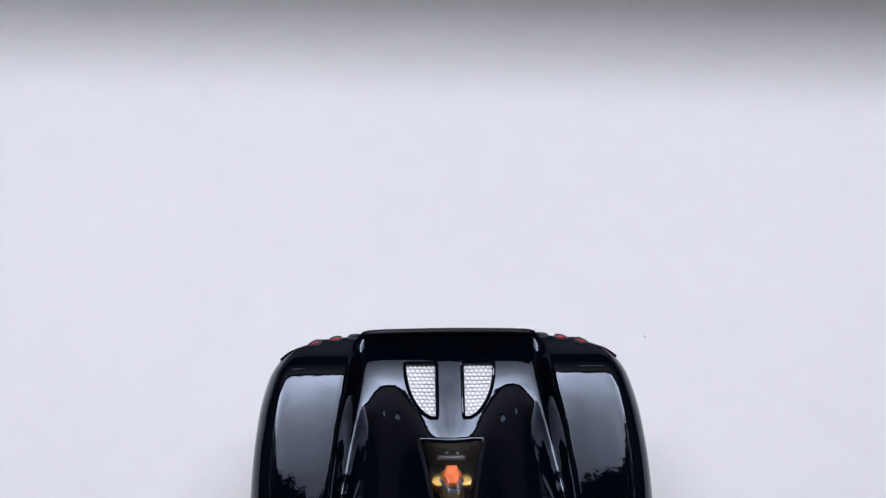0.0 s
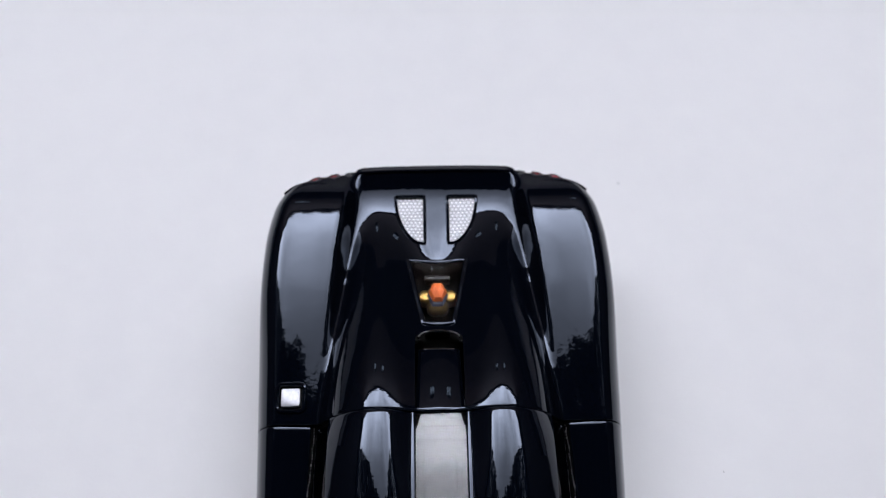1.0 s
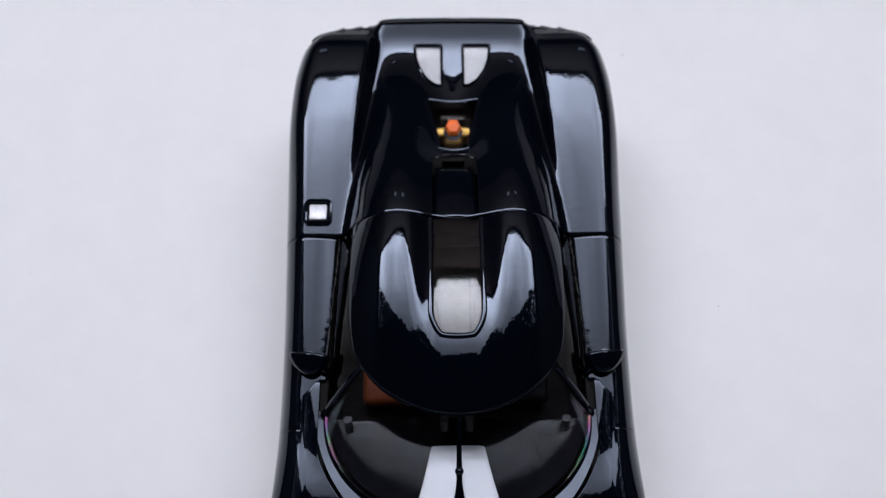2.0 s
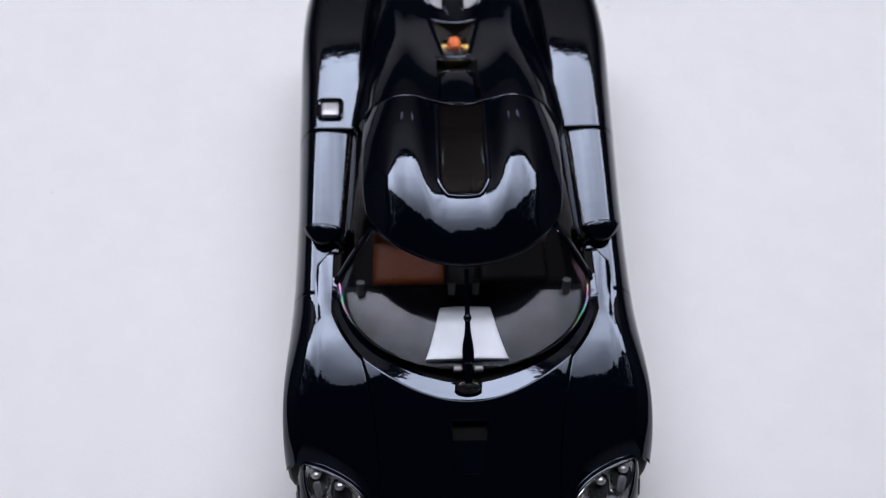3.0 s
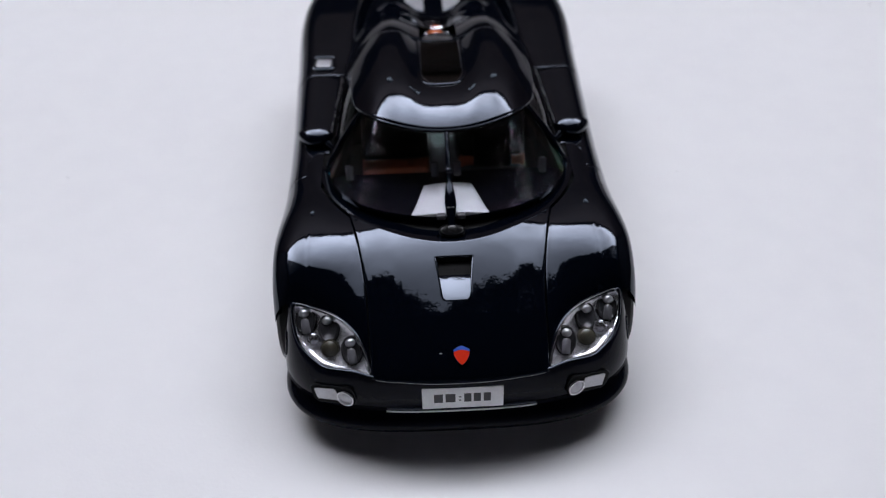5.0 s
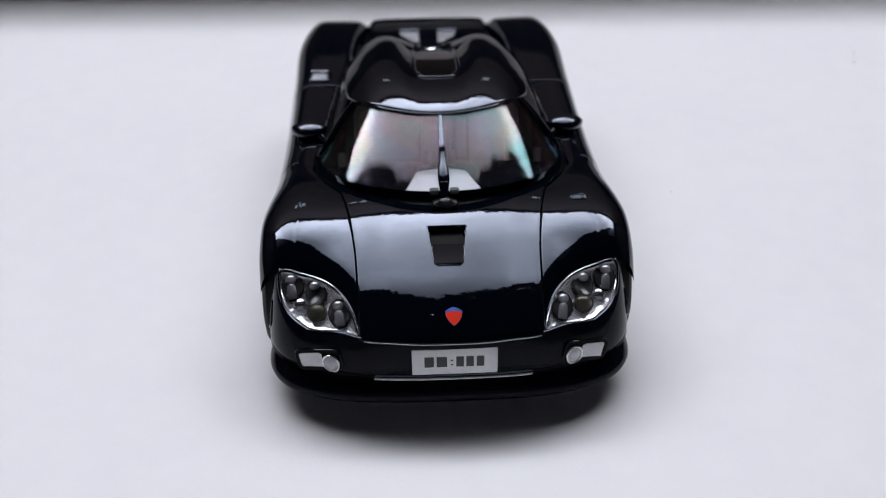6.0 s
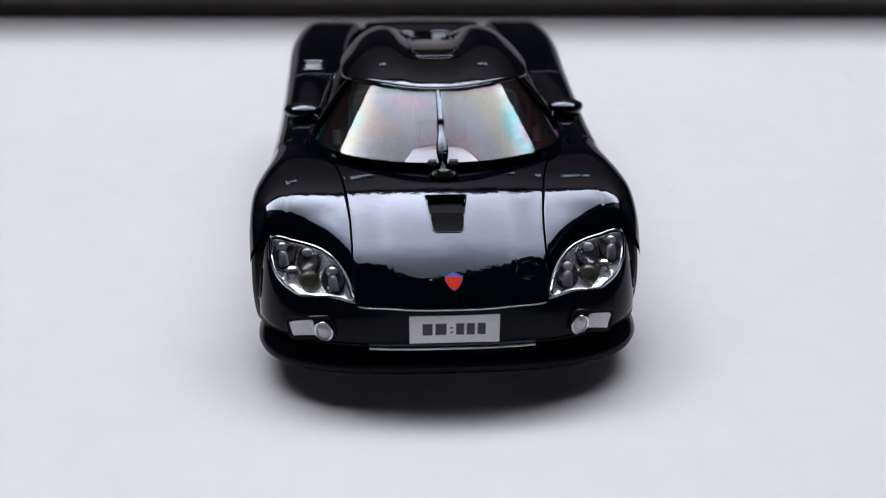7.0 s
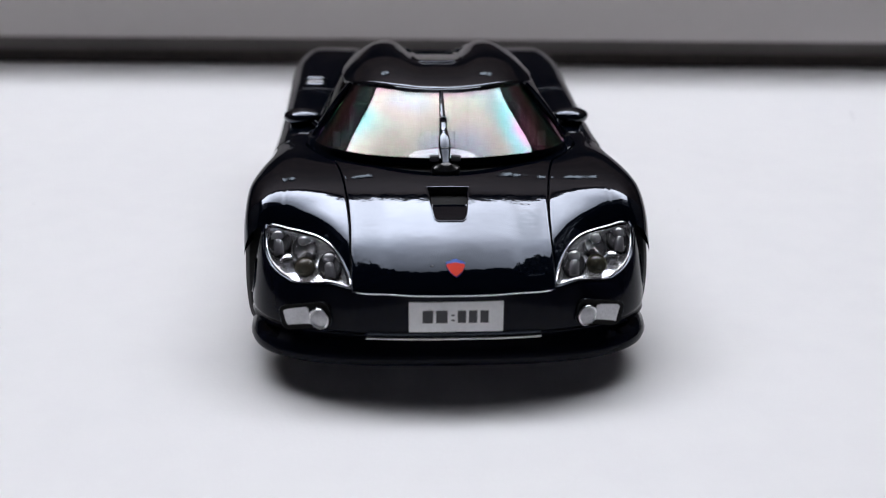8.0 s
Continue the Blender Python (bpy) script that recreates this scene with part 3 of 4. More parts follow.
def lip_y(x):
    """Front of the lip in the middle of the car."""
    return -48.9 - 15.2 * math.cos(math.asin((abs(x) / 28.6) ** (1 / 0.7))) ** 0.785


part("front_splitter", splitter_bm(), SATIN, car, "black lower lip of the front bumper")
part("lip_line", tube_bm([(x, lip_y(x) - 0.1, 8.5) for x in np.linspace(-12.4, 12.4, 20)], 0.17), PLATE, car, "thin bright line above the lip")
part("lip_insert", tube_bm([(x, lip_y(x) + 0.1, 9.35) for x in np.linspace(-12.2, 12.2, 20)], 0.6, n=12), PAINT, car, "glossy black bar above the lip")
# The rim highlight on the bonnet's front edge is put in as a silver tube.
part("bonnet_edge_highlight", tube_bm([(x, float(nose_y(x)) + 0.05, float(BODY(x, float(nose_y(x)) + 0.2)) - 0.3) for x in np.linspace(-13.8, 13.8, 40)], 0.07), ALLOY, car, "thin silver tube in place of the highlight on the bonnet's front edge")


def gill(side):
    def fn(u, v):
        w = 0.986 - (1 - u) * 0.045 * np.sin(math.pi * (0.12 + 0.83 * v))
        x, y, z = bumper(w, 0.28 + 0.56 * v)
        return side * (np.abs(x) + 0.05), y - 0.04, z
    return fn


for sd in (-1, 1):
    shell("side_gill", gill(sd), 10, 20, 0.3, DARK, car, "dark side opening of the bumper")
    edge = [gill(sd)(np.array(0.0), np.array(v)) for v in np.linspace(0, 1, 20)]
    part("gill_rim", tube_bm([tuple(float(q) for q in p) for p in edge], 0.16), PAINT, car, "glossy rim of the side opening")

# ---------------------------------------------------------------- cabin: roof, glazing
ROOF_W = pchip([-20, -11, -5, 0, 8, 16], [15.2, 16.6, 17.7, 18.1, 18.2, 18.1])


def roof_front(x):
    return -6.9 - 12.2 * np.sqrt(np.maximum(0.0, 1 - (np.abs(x) / 16.6) ** 2))


def roof_heights():
    """Two humps beside a channel, swept back towards the sides."""
    ridge = pchip([-30, -24, -21, -19, -17.5, -14, -11, -8, -4, 0, 6, 12, 17, 20], [28.0, 32.2, 33.7, 34.5, 35.05, 36.1, 36.8, 37.3, 37.65, 37.8, 37.75, 37.4, 36.75, 36.2])
    dip = pchip([-22, -18, -13, -7, 0, 6, 12, 17, 20], [0.0, 0.05, 0.25, 0.8, 1.6, 2.2, 2.8, 3.0, 3.0])
    edge_z = pchip([-22, -11, -4, 6, 12, 17], [33.2, 33.5, 33.9, 33.5, 32.6, 31.0])
    z = np.zeros((len(GY), len(GX)))
    sweep = 9.5 * (1 - np.sqrt(1 - np.minimum(GX / 18.0, 0.96) ** 2))
    for j, y in enumerate(GY):
        w, e = float(ROOF_W(y)), float(edge_z(y))
        top = float(np.interp(y, [-20, -12, -2, 8], [7.0, 8.0, 9.6, 10.3]))
        round_off = float(np.interp(y, [-12, 2, 12], [2.8, 2.1, 1.9]))
        r = ridge(y - sweep * float(np.interp(y, [2, 14], [1.0, 0.3])))
        s = np.clip((GX - 3.4) / (top - 4.8), 0, 1)
        t = np.clip((GX - top) / (w - top), 0, 1.6)
        z[j] = r - float(dip(y)) * (1 - s * s * (3 - 2 * s)) - (r - e) * t**round_off
    return blurred(z, 1.6, 1.3)


ROOF = Field(GY, GX, roof_heights(), STEP)


def roof(u, v):
    s = u * 2 - 1
    y0 = roof_front(s * 16.4)
    y = y0 + v * (15.6 - y0)
    x = s * ROOF_W(y)
    return x, y, ROOF(x, y)


def in_roof_pane(x, y):
    return (np.abs(x) < 4.2 - 1.6 * np.maximum(0, (-2.2 - y) / 4.4) ** 2) & (y > -6.5) & (y < 15.7)


patch("roof", roof, 90, 80, 35, 30, PAINT, car, mask=in_roof_pane, rim="lrtb")


def screen_foot(s):
    x = 22.6 * np.sin(s * math.pi / 2)
    return x, -16.6 - 18.7 * np.cos(s * math.pi / 2) ** 0.95, 25.2 + 1.15 * np.cos(s * math.pi / 2)


def screen_head(s):
    x = 16.0 * np.sin(s * math.pi / 2)
    y = roof_front(x) - 0.3
    return x, y, ROOF(x, y) - 0.55


def screen(u, v):
    s = (u * 2 - 1) * 0.985
    a, b = screen_foot(s), screen_head(s)
    bow = 0.1 * np.sin(math.pi * v)
    return (a[0] + (b[0] - a[0]) * v + bow * 0.45 * np.sin(s * math.pi / 2), a[1] + (b[1] - a[1]) * v - bow * 0.45 * np.cos(s * math.pi / 2), a[2] + (b[2] - a[2]) * v + bow)


ws = shell("windscreen", screen, 60, 20, 0.7, SCREEN, car, "clear plastic windscreen with a faint rainbow sheen")
ws.visible_shadow = False
S = np.linspace(-0.985, 0.985, 60)


def strip_bm(a, b, thick=0.5):
    """A band between two lines of points."""
    bm = bmesh.new()
    ra = [(bm.verts.new(p), bm.verts.new((q[0], q[1], q[2])), bm.verts.new((q[0], q[1], q[2] - thick)), bm.verts.new((p[0], p[1], p[2] - thick))) for p, q in zip(a, b)]
    for m, n in zip(ra, ra[1:]):
        for k in range(4):
            bm.faces.new((m[k], m[(k + 1) % 4], n[(k + 1) % 4], n[k]))
    bm.faces.new(ra[0])
    bm.faces.new(ra[-1][::-1])
    return bm


# black scuttle between screen and bonnet
A = [(float(x), float(y) + 0.3, float(z) + 0.25) for x, y, z in zip(*screen_foot(S))]
B = []
for s, (x, y, z) in zip(S, A):
    bx = 24.3 * math.sin(s * math.pi / 2)
    by = -15.2 - 24.8 * math.cos(s * math.pi / 2)
    B.append((bx, by, float(BODY(bx, by)) - 0.2))
A = [(x, y, min(z, q[2] - 0.5)) for (x, y, z), q in zip(A, B)]
part("scuttle", strip_bm(A, B, 0.8), PAINT, car, "black ring round the foot of the windscreen")
FOOT = [(float(x), float(y) - 0.05, float(z) + 0.12) for x, y, z in zip(*screen_foot(S))]
part("screen_seal", strip_bm(FOOT, A, 0.5), PAINT, car, "black seal under the foot of the windscreen")
part("roof_seal", tube_bm([(float(x), float(y) + 0.15, float(z) + 0.35) for x, y, z in zip(*screen_head(S * 0.97))], 0.16), PAINT, car, "thin glossy rim above the windscreen")


# side windows and pillars
def side_pane(side):
    def fn(u, v):
        y = -11.3 + u * (14.5 + 11.3)
        yb = y - 4.4 * (1 - u)
        xb, zb = 22.3 - 1.4 * u, 24.9 + 1.5 * u
        xt = ROOF_W(y) - 0.2
        zt = ROOF(xt, y) - 0.3
        return side * (xb + (xt - xb) * v + 0.5 * np.sin(math.pi * v)), yb + (y - yb) * v, zb + (zt - zb) * v
    return fn


for sd in (-1, 1):
    sp = shell("side_window", side_pane(sd), 30, 8, 0.6, SMOKE, car, "smoked side window")
    sp.visible_shadow = False
    part("pillar", tube_bm([(sd * (22.7 - 6.6 * t), -16.9 + 5.6 * t, 25.2 + 8.3 * t + 0.6 * math.sin(math.pi * t)) for t in np.linspace(0, 1, 14)], 0.55), PAINT, car, "thin black windscreen pillar")
    beads, rb = bmesh.new(), random.Random(5 + sd)
    for t in np.linspace(0, 1, 46):
        size = rb.uniform(0.07, 0.2)
        place = Matrix.Translation((sd * (22.9 - 1.9 * t + rb.uniform(-0.1, 0.1)), -9.0 + 24.0 * t, 25.45 + 1.4 * t))
        bmesh.ops.create_icosphere(beads, subdivisions=1, radius=size, matrix=place @ Matrix.Diagonal((0.8, rb.uniform(1.2, 2.4), 1, 1)))
    part("sill_trim", beads, ALLOY, car, "beaded bright strip along the door top")


# roof pane
def roof_pane(u, v):
    s = u * 2 - 1
    y = -6.6 + v * 22.1
    x = s * (4.3 - 1.6 * np.maximum(0, (0.22 - v) / 0.22) ** 2)
    return x, y, ROOF(x, y) + 0.12


rp = shell("roof_window", roof_pane, 20, 40, 0.6, ROOF_GLASS, car, "smoked roof window between two humps")
rp.visible_shadow = False
loop = [(4.4 - 1.6 * max(0, (-2.2 - y) / 4.4) ** 2, y) for y in np.linspace(15.6, -6.2, 24)] + [(2.6 * s, -6.7 - 0.25 * (1 - s * s)) for s in np.linspace(1, -1, 10)] + [(-4.4 + 1.6 * max(0, (-2.2 - y) / 4.4) ** 2, y) for y in np.linspace(-6.2, 15.6, 24)]
part("roof_window_frame", tube_bm([(x * 1.02, y, float(ROOF(x, y)) + 0.08) for x, y in loop], 0.5, flat=0.5), PAINT, car, "black rim of the roof window")

# ---------------------------------------------------------------- lamps
def headlamp(side):
    lamp = new("headlamp")
    lamp.parent = car
    lamp["label"] = "almond-shaped clear headlamp with silver reflector"

    def at(t, v, lift, grow=0.0):
        x, y = almond(t, v, grow)
        return side * x, y, surface(x, y) + lift

    def lens(u, v):
        return at(0.02 + 0.96 * u, v * 2 - 1, -0.25 + 0.25 * np.sin(math.pi * u) * (1 - (v * 2 - 1) ** 2))

    def bowl(u, v):
        w = v * 2 - 1
        return at(0.005 + 0.99 * u, w, -0.35 - 1.9 * (1 - w**4) * np.sin(math.pi * u) ** 0.5, 0.15)

    patch("reflector", bowl, 40, 24, 18, 7, MIRROR, lamp, rim="", label="silver reflector bowl")
    glassy = shell("lens", lens, 40, 16, 0.45, CLEAR, lamp, "clear plastic lens")
    glassy.visible_shadow = False
    ts = np.linspace(0.0, 1.0, 40)
    ring = [at(t, 1.0, -0.2, 0.15) for t in ts] + [at(t, -1.0, -0.5, 0.15) for t in ts[::-1][1:-1]]
    part("bezel", tube_bm([tuple(map(float, p)) for p in ring], 0.3, closed=True, flat=0.7), PAINT, lamp, "black bezel")
    ring = [at(t, 0.97, 0.0, 0.0) for t in ts[1:-1]] + [at(t, -0.97, -0.05, 0.0) for t in ts[::-1][1:-1]]
    part("lens_rim", tube_bm([tuple(map(float, p)) for p in ring], 0.09, closed=True), CHROME, lamp, "thin bright rim")
    def inside(x, y, lift):
        return Vector((side * x, y, float(surface(x, y)) + lift))

    slope = math.degrees(math.atan2(float(surface(21.5, -52.0) - surface(21.5, -57.0)), 5.0))
    for x, y, long in ((25.4, -51.3, 1.0), (21.45, -53.2, 0.0), (17.55, -57.6, 1.0)):
        m = Matrix.Translation(inside(x, y, -1.35)) @ pose(0, 0, 0, slope, side * 14, 0)
        part("bulb_well", lathe_bm([(1.0, -0.3), (1.0, 0.16), (0.9, 0.24), (0.8, 0.1), (0, 0.06)], 28, m @ Matrix.Diagonal((1.8, 2.5, 1.4, 1))), SMOKED_LAMP, lamp, "dark oval well")
        bm = bmesh.new()
        bmesh.ops.create_uvsphere(bm, u_segments=20, v_segments=12, radius=1.0, matrix=m @ Matrix.Translation((0, 1.15, 0.5)) @ Matrix.Diagonal((0.85, 0.72, 0.8, 1)))
        part("bulb_cap", bm, ALLOY, lamp, "chrome bulb cap")
        if long:
            part("bulb_capsule", lathe_bm([(0.0, 0.95), (0.5, 0.8), (0.72, 0.4), (0.74, -1.5), (0.6, -1.7), (0, -1.75)], 20, m @ Matrix.Translation((0, -0.75, 0.55)) @ pose(0, 0, 0, -78, 0, 0)), BULB, lamp, "grey glass bulb capsule")
    m = Matrix.Translation(inside(21.25, -56.4, -1.2)) @ pose(0, 0, 0, slope + 18, side * 10, 0)
    part("projector", lathe_bm([(1.85, -0.8), (1.85, 0.3), (1.7, 0.5), (1.5, 0.42), (1.3, 0.6), (0.7, 0.9), (0, 1.0)], 28, m @ Matrix.Diagonal((0.85, 0.8, 0.9, 1))), PROJECTOR, lamp, "dark olive projector lamp")
    # Bright facet of the reflector, added as a small chrome stud.
    m = Matrix.Translation(inside(24.1, -54.3, -1.2)) @ pose(0, 0, 0, slope + 10, side * 10, 0)
    part("reflector_facet", lathe_bm([(1.0, -0.6), (0.9, 0.2), (0.5, 0.4), (0, 0.45)], 20, m), CHROME, lamp, "small chrome piece for a bright facet of the reflector")


MIRROR = material("lamp_reflector_plating", (0.88, 0.88, 0.9), 0.2, metal=0.8, vary=0.25, scale=300, bump=0.00008, bump_scale=420)
BULB = material("grey_bulb_glass", (0.11, 0.11, 0.12), 0.16, vary=0.3, scale=500)
PROJECTOR = material("olive_lamp_glass", (0.04, 0.037, 0.026), 0.1, vary=0.4, scale=600)
SMOKED_LAMP = material("dark_lamp_glass", (0.022, 0.022, 0.024), 0.12, ior=1.35, vary=0.5, scale=500)
for sd in (-1, 1):
    headlamp(sd)


def on_bumper(x, z):
    """Place and outward way of the bumper's skin at x and height z."""
    best = None
    for u in np.linspace(0.5, 0.98, 97):
        for v in np.linspace(0.02, 0.95, 32):
            p = bumper(np.array(u), np.array(v))
            d = (float(p[0]) - abs(x)) ** 2 + (float(p[2]) - z) ** 2
            if best is None or d < best[0]:
                best = (d, u, v)
    _, u, v = best
    p = np.array([float(c) for c in bumper(np.array(u), np.array(v))])
    a = np.array([float(c) for c in bumper(np.array(u + 0.01), np.array(v))]) - p
    b = np.array([float(c) for c in bumper(np.array(u), np.array(v + 0.03))]) - p
    n = np.cross(a, b)
    n /= np.linalg.norm(n)
    if n[1] > 0:
        n = -n
    sg = 1 if x >= 0 else -1
    p[0], n[0], a[0] = p[0] * sg, n[0] * sg, a[0] * sg
    return Vector(p), Vector(n), Vector(a).normalized() * sg


def facing(p, n, right):
    """A frame at p whose z axis looks along n and whose x axis runs along right."""
    z = Vector(n).normalized()
    x = (Vector(right) - z * Vector(right).dot(z)).normalized()
    y = z.cross(x)
    return Matrix(((x.x, y.x, z.x, p[0]), (x.y, y.y, z.y, p[1]), (x.z, y.z, z.z, p[2]), (0, 0, 0, 1)))


def plate_bm(outline_pts, z0, z1, m, bevel=0.0):
    """A flat piece of the given outline between two heights, laid by m."""
    bm = bmesh.new()
    f = bm.faces.new([bm.verts.new((x, y, z0)) for x, y in outline_pts])
    r = bmesh.ops.extrude_face_region(bm, geom=[f])
    for v in r["geom"]:
        if isinstance(v, bmesh.types.BMVert):
            v.co.z = z1
    if bevel:
        top = [e for e in bm.edges if all(abs(v.co.z - z1) < 1e-6 for v in e.verts)]
        bmesh.ops.bevel(bm, geom=top, offset=bevel, segments=2, affect="EDGES", profile=0.5)
    bm.transform(m)
    return bm


def rounded(w, h, r, n=5):
    pts = []
    for cx, cy, a0 in ((w - r, h - r, 0), (-w + r, h - r, 90), (-w + r, -h + r, 180), (w - r, -h + r, 270)):
        pts += [(cx + r * math.cos(radians(a0 + 90 * k / n)), cy + r * math.sin(radians(a0 + 90 * k / n))) for k in range(n + 1)]
    return pts


FOG = material("worn_silver_paint", (0.66, 0.66, 0.68), 0.4, metal=0.35, vary=0.25, scale=350)


def fog_lamp(side):
    p, n, right = on_bumper(side * 21.0, 11.3)
    lamp = new("fog_lamp")
    lamp.parent = car
    lamp["label"] = "worn silver fog lamp in a black recess"
    m = facing(p, n, right if right.x > 0 else -right) @ pose(0, 0, 0, 0, 0, -10 * side)
    part("recess", plate_bm(rounded(4.0, 1.85, 1.1), -0.8, 0.04, m), DARK, lamp, "black recess")
    m2 = m @ Matrix.Translation((side * 1.15, 0.1, 0))
    wob = [(x * (1 + 0.05 * math.sin(7 * i)), y * (1 + 0.08 * math.cos(5 * i))) for i, (x, y) in enumerate(rounded(2.0, 1.2, 0.4))]
    part("reflector", plate_bm(wob, 0.09, 0.2, m2), FOG, lamp, "silver paint with ragged rims")
    part("recess_rim", tube_bm([m @ Vector((x, y, 0.03)) for x, y in rounded(4.05, 1.9, 1.1)], 0.05, closed=True), PAINT, lamp, "glossy rim of the recess")
    part("lens_ring", tube_bm([m @ Vector((-side * 2.3 + 1.42 * math.cos(a), -0.45 + 1.42 * math.sin(a), 0.34)) for a in np.linspace(0, 2 * math.pi, 29)[:-1]], 0.14, closed=True), CHROME, lamp, "bright ring")
    part("lens", lathe_bm([(1.4, 0.0), (1.4, 0.4), (1.25, 0.55), (1.1, 0.35), (0.85, 0.6), (0.4, 0.75), (0, 0.8)], 28, m @ Matrix.Translation((-side * 2.3, -0.45, 0.05)) @ Matrix.Diagonal((1, 1, 0.65, 1))), FOG, lamp, "round silver lamp")


for sd in (-1, 1):
    fog_lamp(sd)

# plate with illegible marks, set on the bumper
mp = facing(Vector((0.15, -64.4, 12.15)), Vector((0, -0.995, 0.06)), Vector((1, 0, 0)))
np_ = new("number_plate")
np_.parent = car
np_["label"] = "white plate with a row of dark marks"
part("plate", plate_bm(rounded(6.6, 2.25, 0.15), -1.2, 0.35, mp, 0.08), PLATE, np_)
for cx, w in ((-3.95, 0.72), (-2.0, 0.8), (-0.45, 0.0), (0.8, 0.58), (2.35, 0.58), (3.95, 0.58)):
    if w:
        part("mark", plate_bm([(cx - w, -0.9), (cx + w, -0.9), (cx + w, 0.95), (cx - w, 0.95)], 0.34, 0.37, mp), INK, np_, smooth=False)
    else:
        for cy in (-0.5, 0.25):
            part("mark", plate_bm([(cx - 0.2, cy - 0.12), (cx + 0.2, cy - 0.12), (cx + 0.2, cy + 0.12), (cx - 0.2, cy + 0.12)], 0.34, 0.37, mp), INK, np_, smooth=False)

# shield on the bonnet
SHIELD = [(-1.35, 0.75), (-0.7, 1.15), (0, 1.45), (0.7, 1.15), (1.35, 0.75), (1.25, -0.1), (0.85, -1.0), (0.35, -1.6), (0, -1.85), (-0.35, -1.6), (-0.85, -1.0), (-1.25, -0.1)]
ey = -60.6
slope = math.atan2(float(BODY(0, ey + 0.5) - BODY(0, ey - 0.5)), 1.0)
ms = Matrix.Translation((0.25, ey, float(BODY(0, ey)) + 0.02)) @ Matrix.Rotation(slope, 4, "X")
badge = new("badge")
badge.parent = car
badge["label"] = "small red shield with a blue top"
part("shield", plate_bm([(x, y) for x, y in SHIELD], -0.3, 0.16, ms, 0.05), BLUE, badge)
part("shield_field", plate_bm([(x * 0.985, y * 0.985 - 0.02) if y < 0.5 else (x * 0.97, y * 0.5) for x, y in SHIELD], 0.15, 0.2, ms), RED, badge, smooth=False)

# a paint chip beside the badge
bm = bmesh.new()
bmesh.ops.create_icosphere(bm, subdivisions=2, radius=0.2, matrix=Matrix.Translation((-3.1, -60.3, float(BODY(3.1, -60.3)))) @ Matrix.Diagonal((1.3, 0.8, 0.35, 1)))
part("paint_chip", bm, PRIMER, car, "small grey chip in the paint")

# bonnet scoop
def scoop_half(y):
    """Half its width, with rounded front corners."""
    d = np.clip((-50.9 - y) / 0.9, 0, 1)
    return 2.25 + (y + 51.8) * 0.125 - 0.9 * (1 - np.sqrt(1 - d * d))


def scoop_floor(u, v):
    y = -51.9 + v * 8.4
    x = (u * 2 - 1) * (scoop_half(y) + 0.1)
    return x, y, BODY(x, y) - 0.04 - 1.65 * v**1.15


scoop = new("bonnet_scoop")
scoop.parent = car
scoop["label"] = "sunk air scoop with a black mouth"
patch("scoop_floor", scoop_floor, 14, 20, 6, 7, PAINT, scoop, rim="")
SIDE = np.linspace(-51.7, -43.5, 18)
for sgn in (-1, 1):
    a = [(sgn * float(scoop_half(y)), y, float(BODY(2.5, y)) + 0.02) for y in SIDE]
    part("scoop_wall", strip_bm(a, [(q[0] + sgn * 0.3, q[1], q[2]) for q in a], 2.2), PAINT, scoop)
a = [(x, -43.45, float(BODY(x, -43.45)) + 0.02) for x in np.linspace(-3.2, 3.2, 12)]
part("scoop_mouth", strip_bm(a, [(q[0], q[1] + 0.3, q[2]) for q in a], 2.2), DARK, scoop, "black mouth")
loop = [(float(scoop_half(y)), y) for y in SIDE] + [(x, -43.45) for x in np.linspace(3.0, -3.0, 10)] + [(-float(scoop_half(y)), y) for y in SIDE[::-1]]
part("scoop_rim", tube_bm([(x, y, float(BODY(x, y)) + 0.02) for x, y in loop], 0.13, closed=True), PAINT, scoop)
low_lip = [(x, -44.6 - 0.5 * (1 - abs(x) / 2.7), float(BODY(x, -44.6)) - 1.35) for x in np.linspace(-2.7, 2.7, 9)]
part("mouth_lip", tube_bm([(-3.15, -43.6, float(BODY(3.1, -43.6)))] + low_lip + [(3.15, -43.6, float(BODY(3.1, -43.6)))], 0.11), PAINT, scoop, "glossy lip of the mouth")


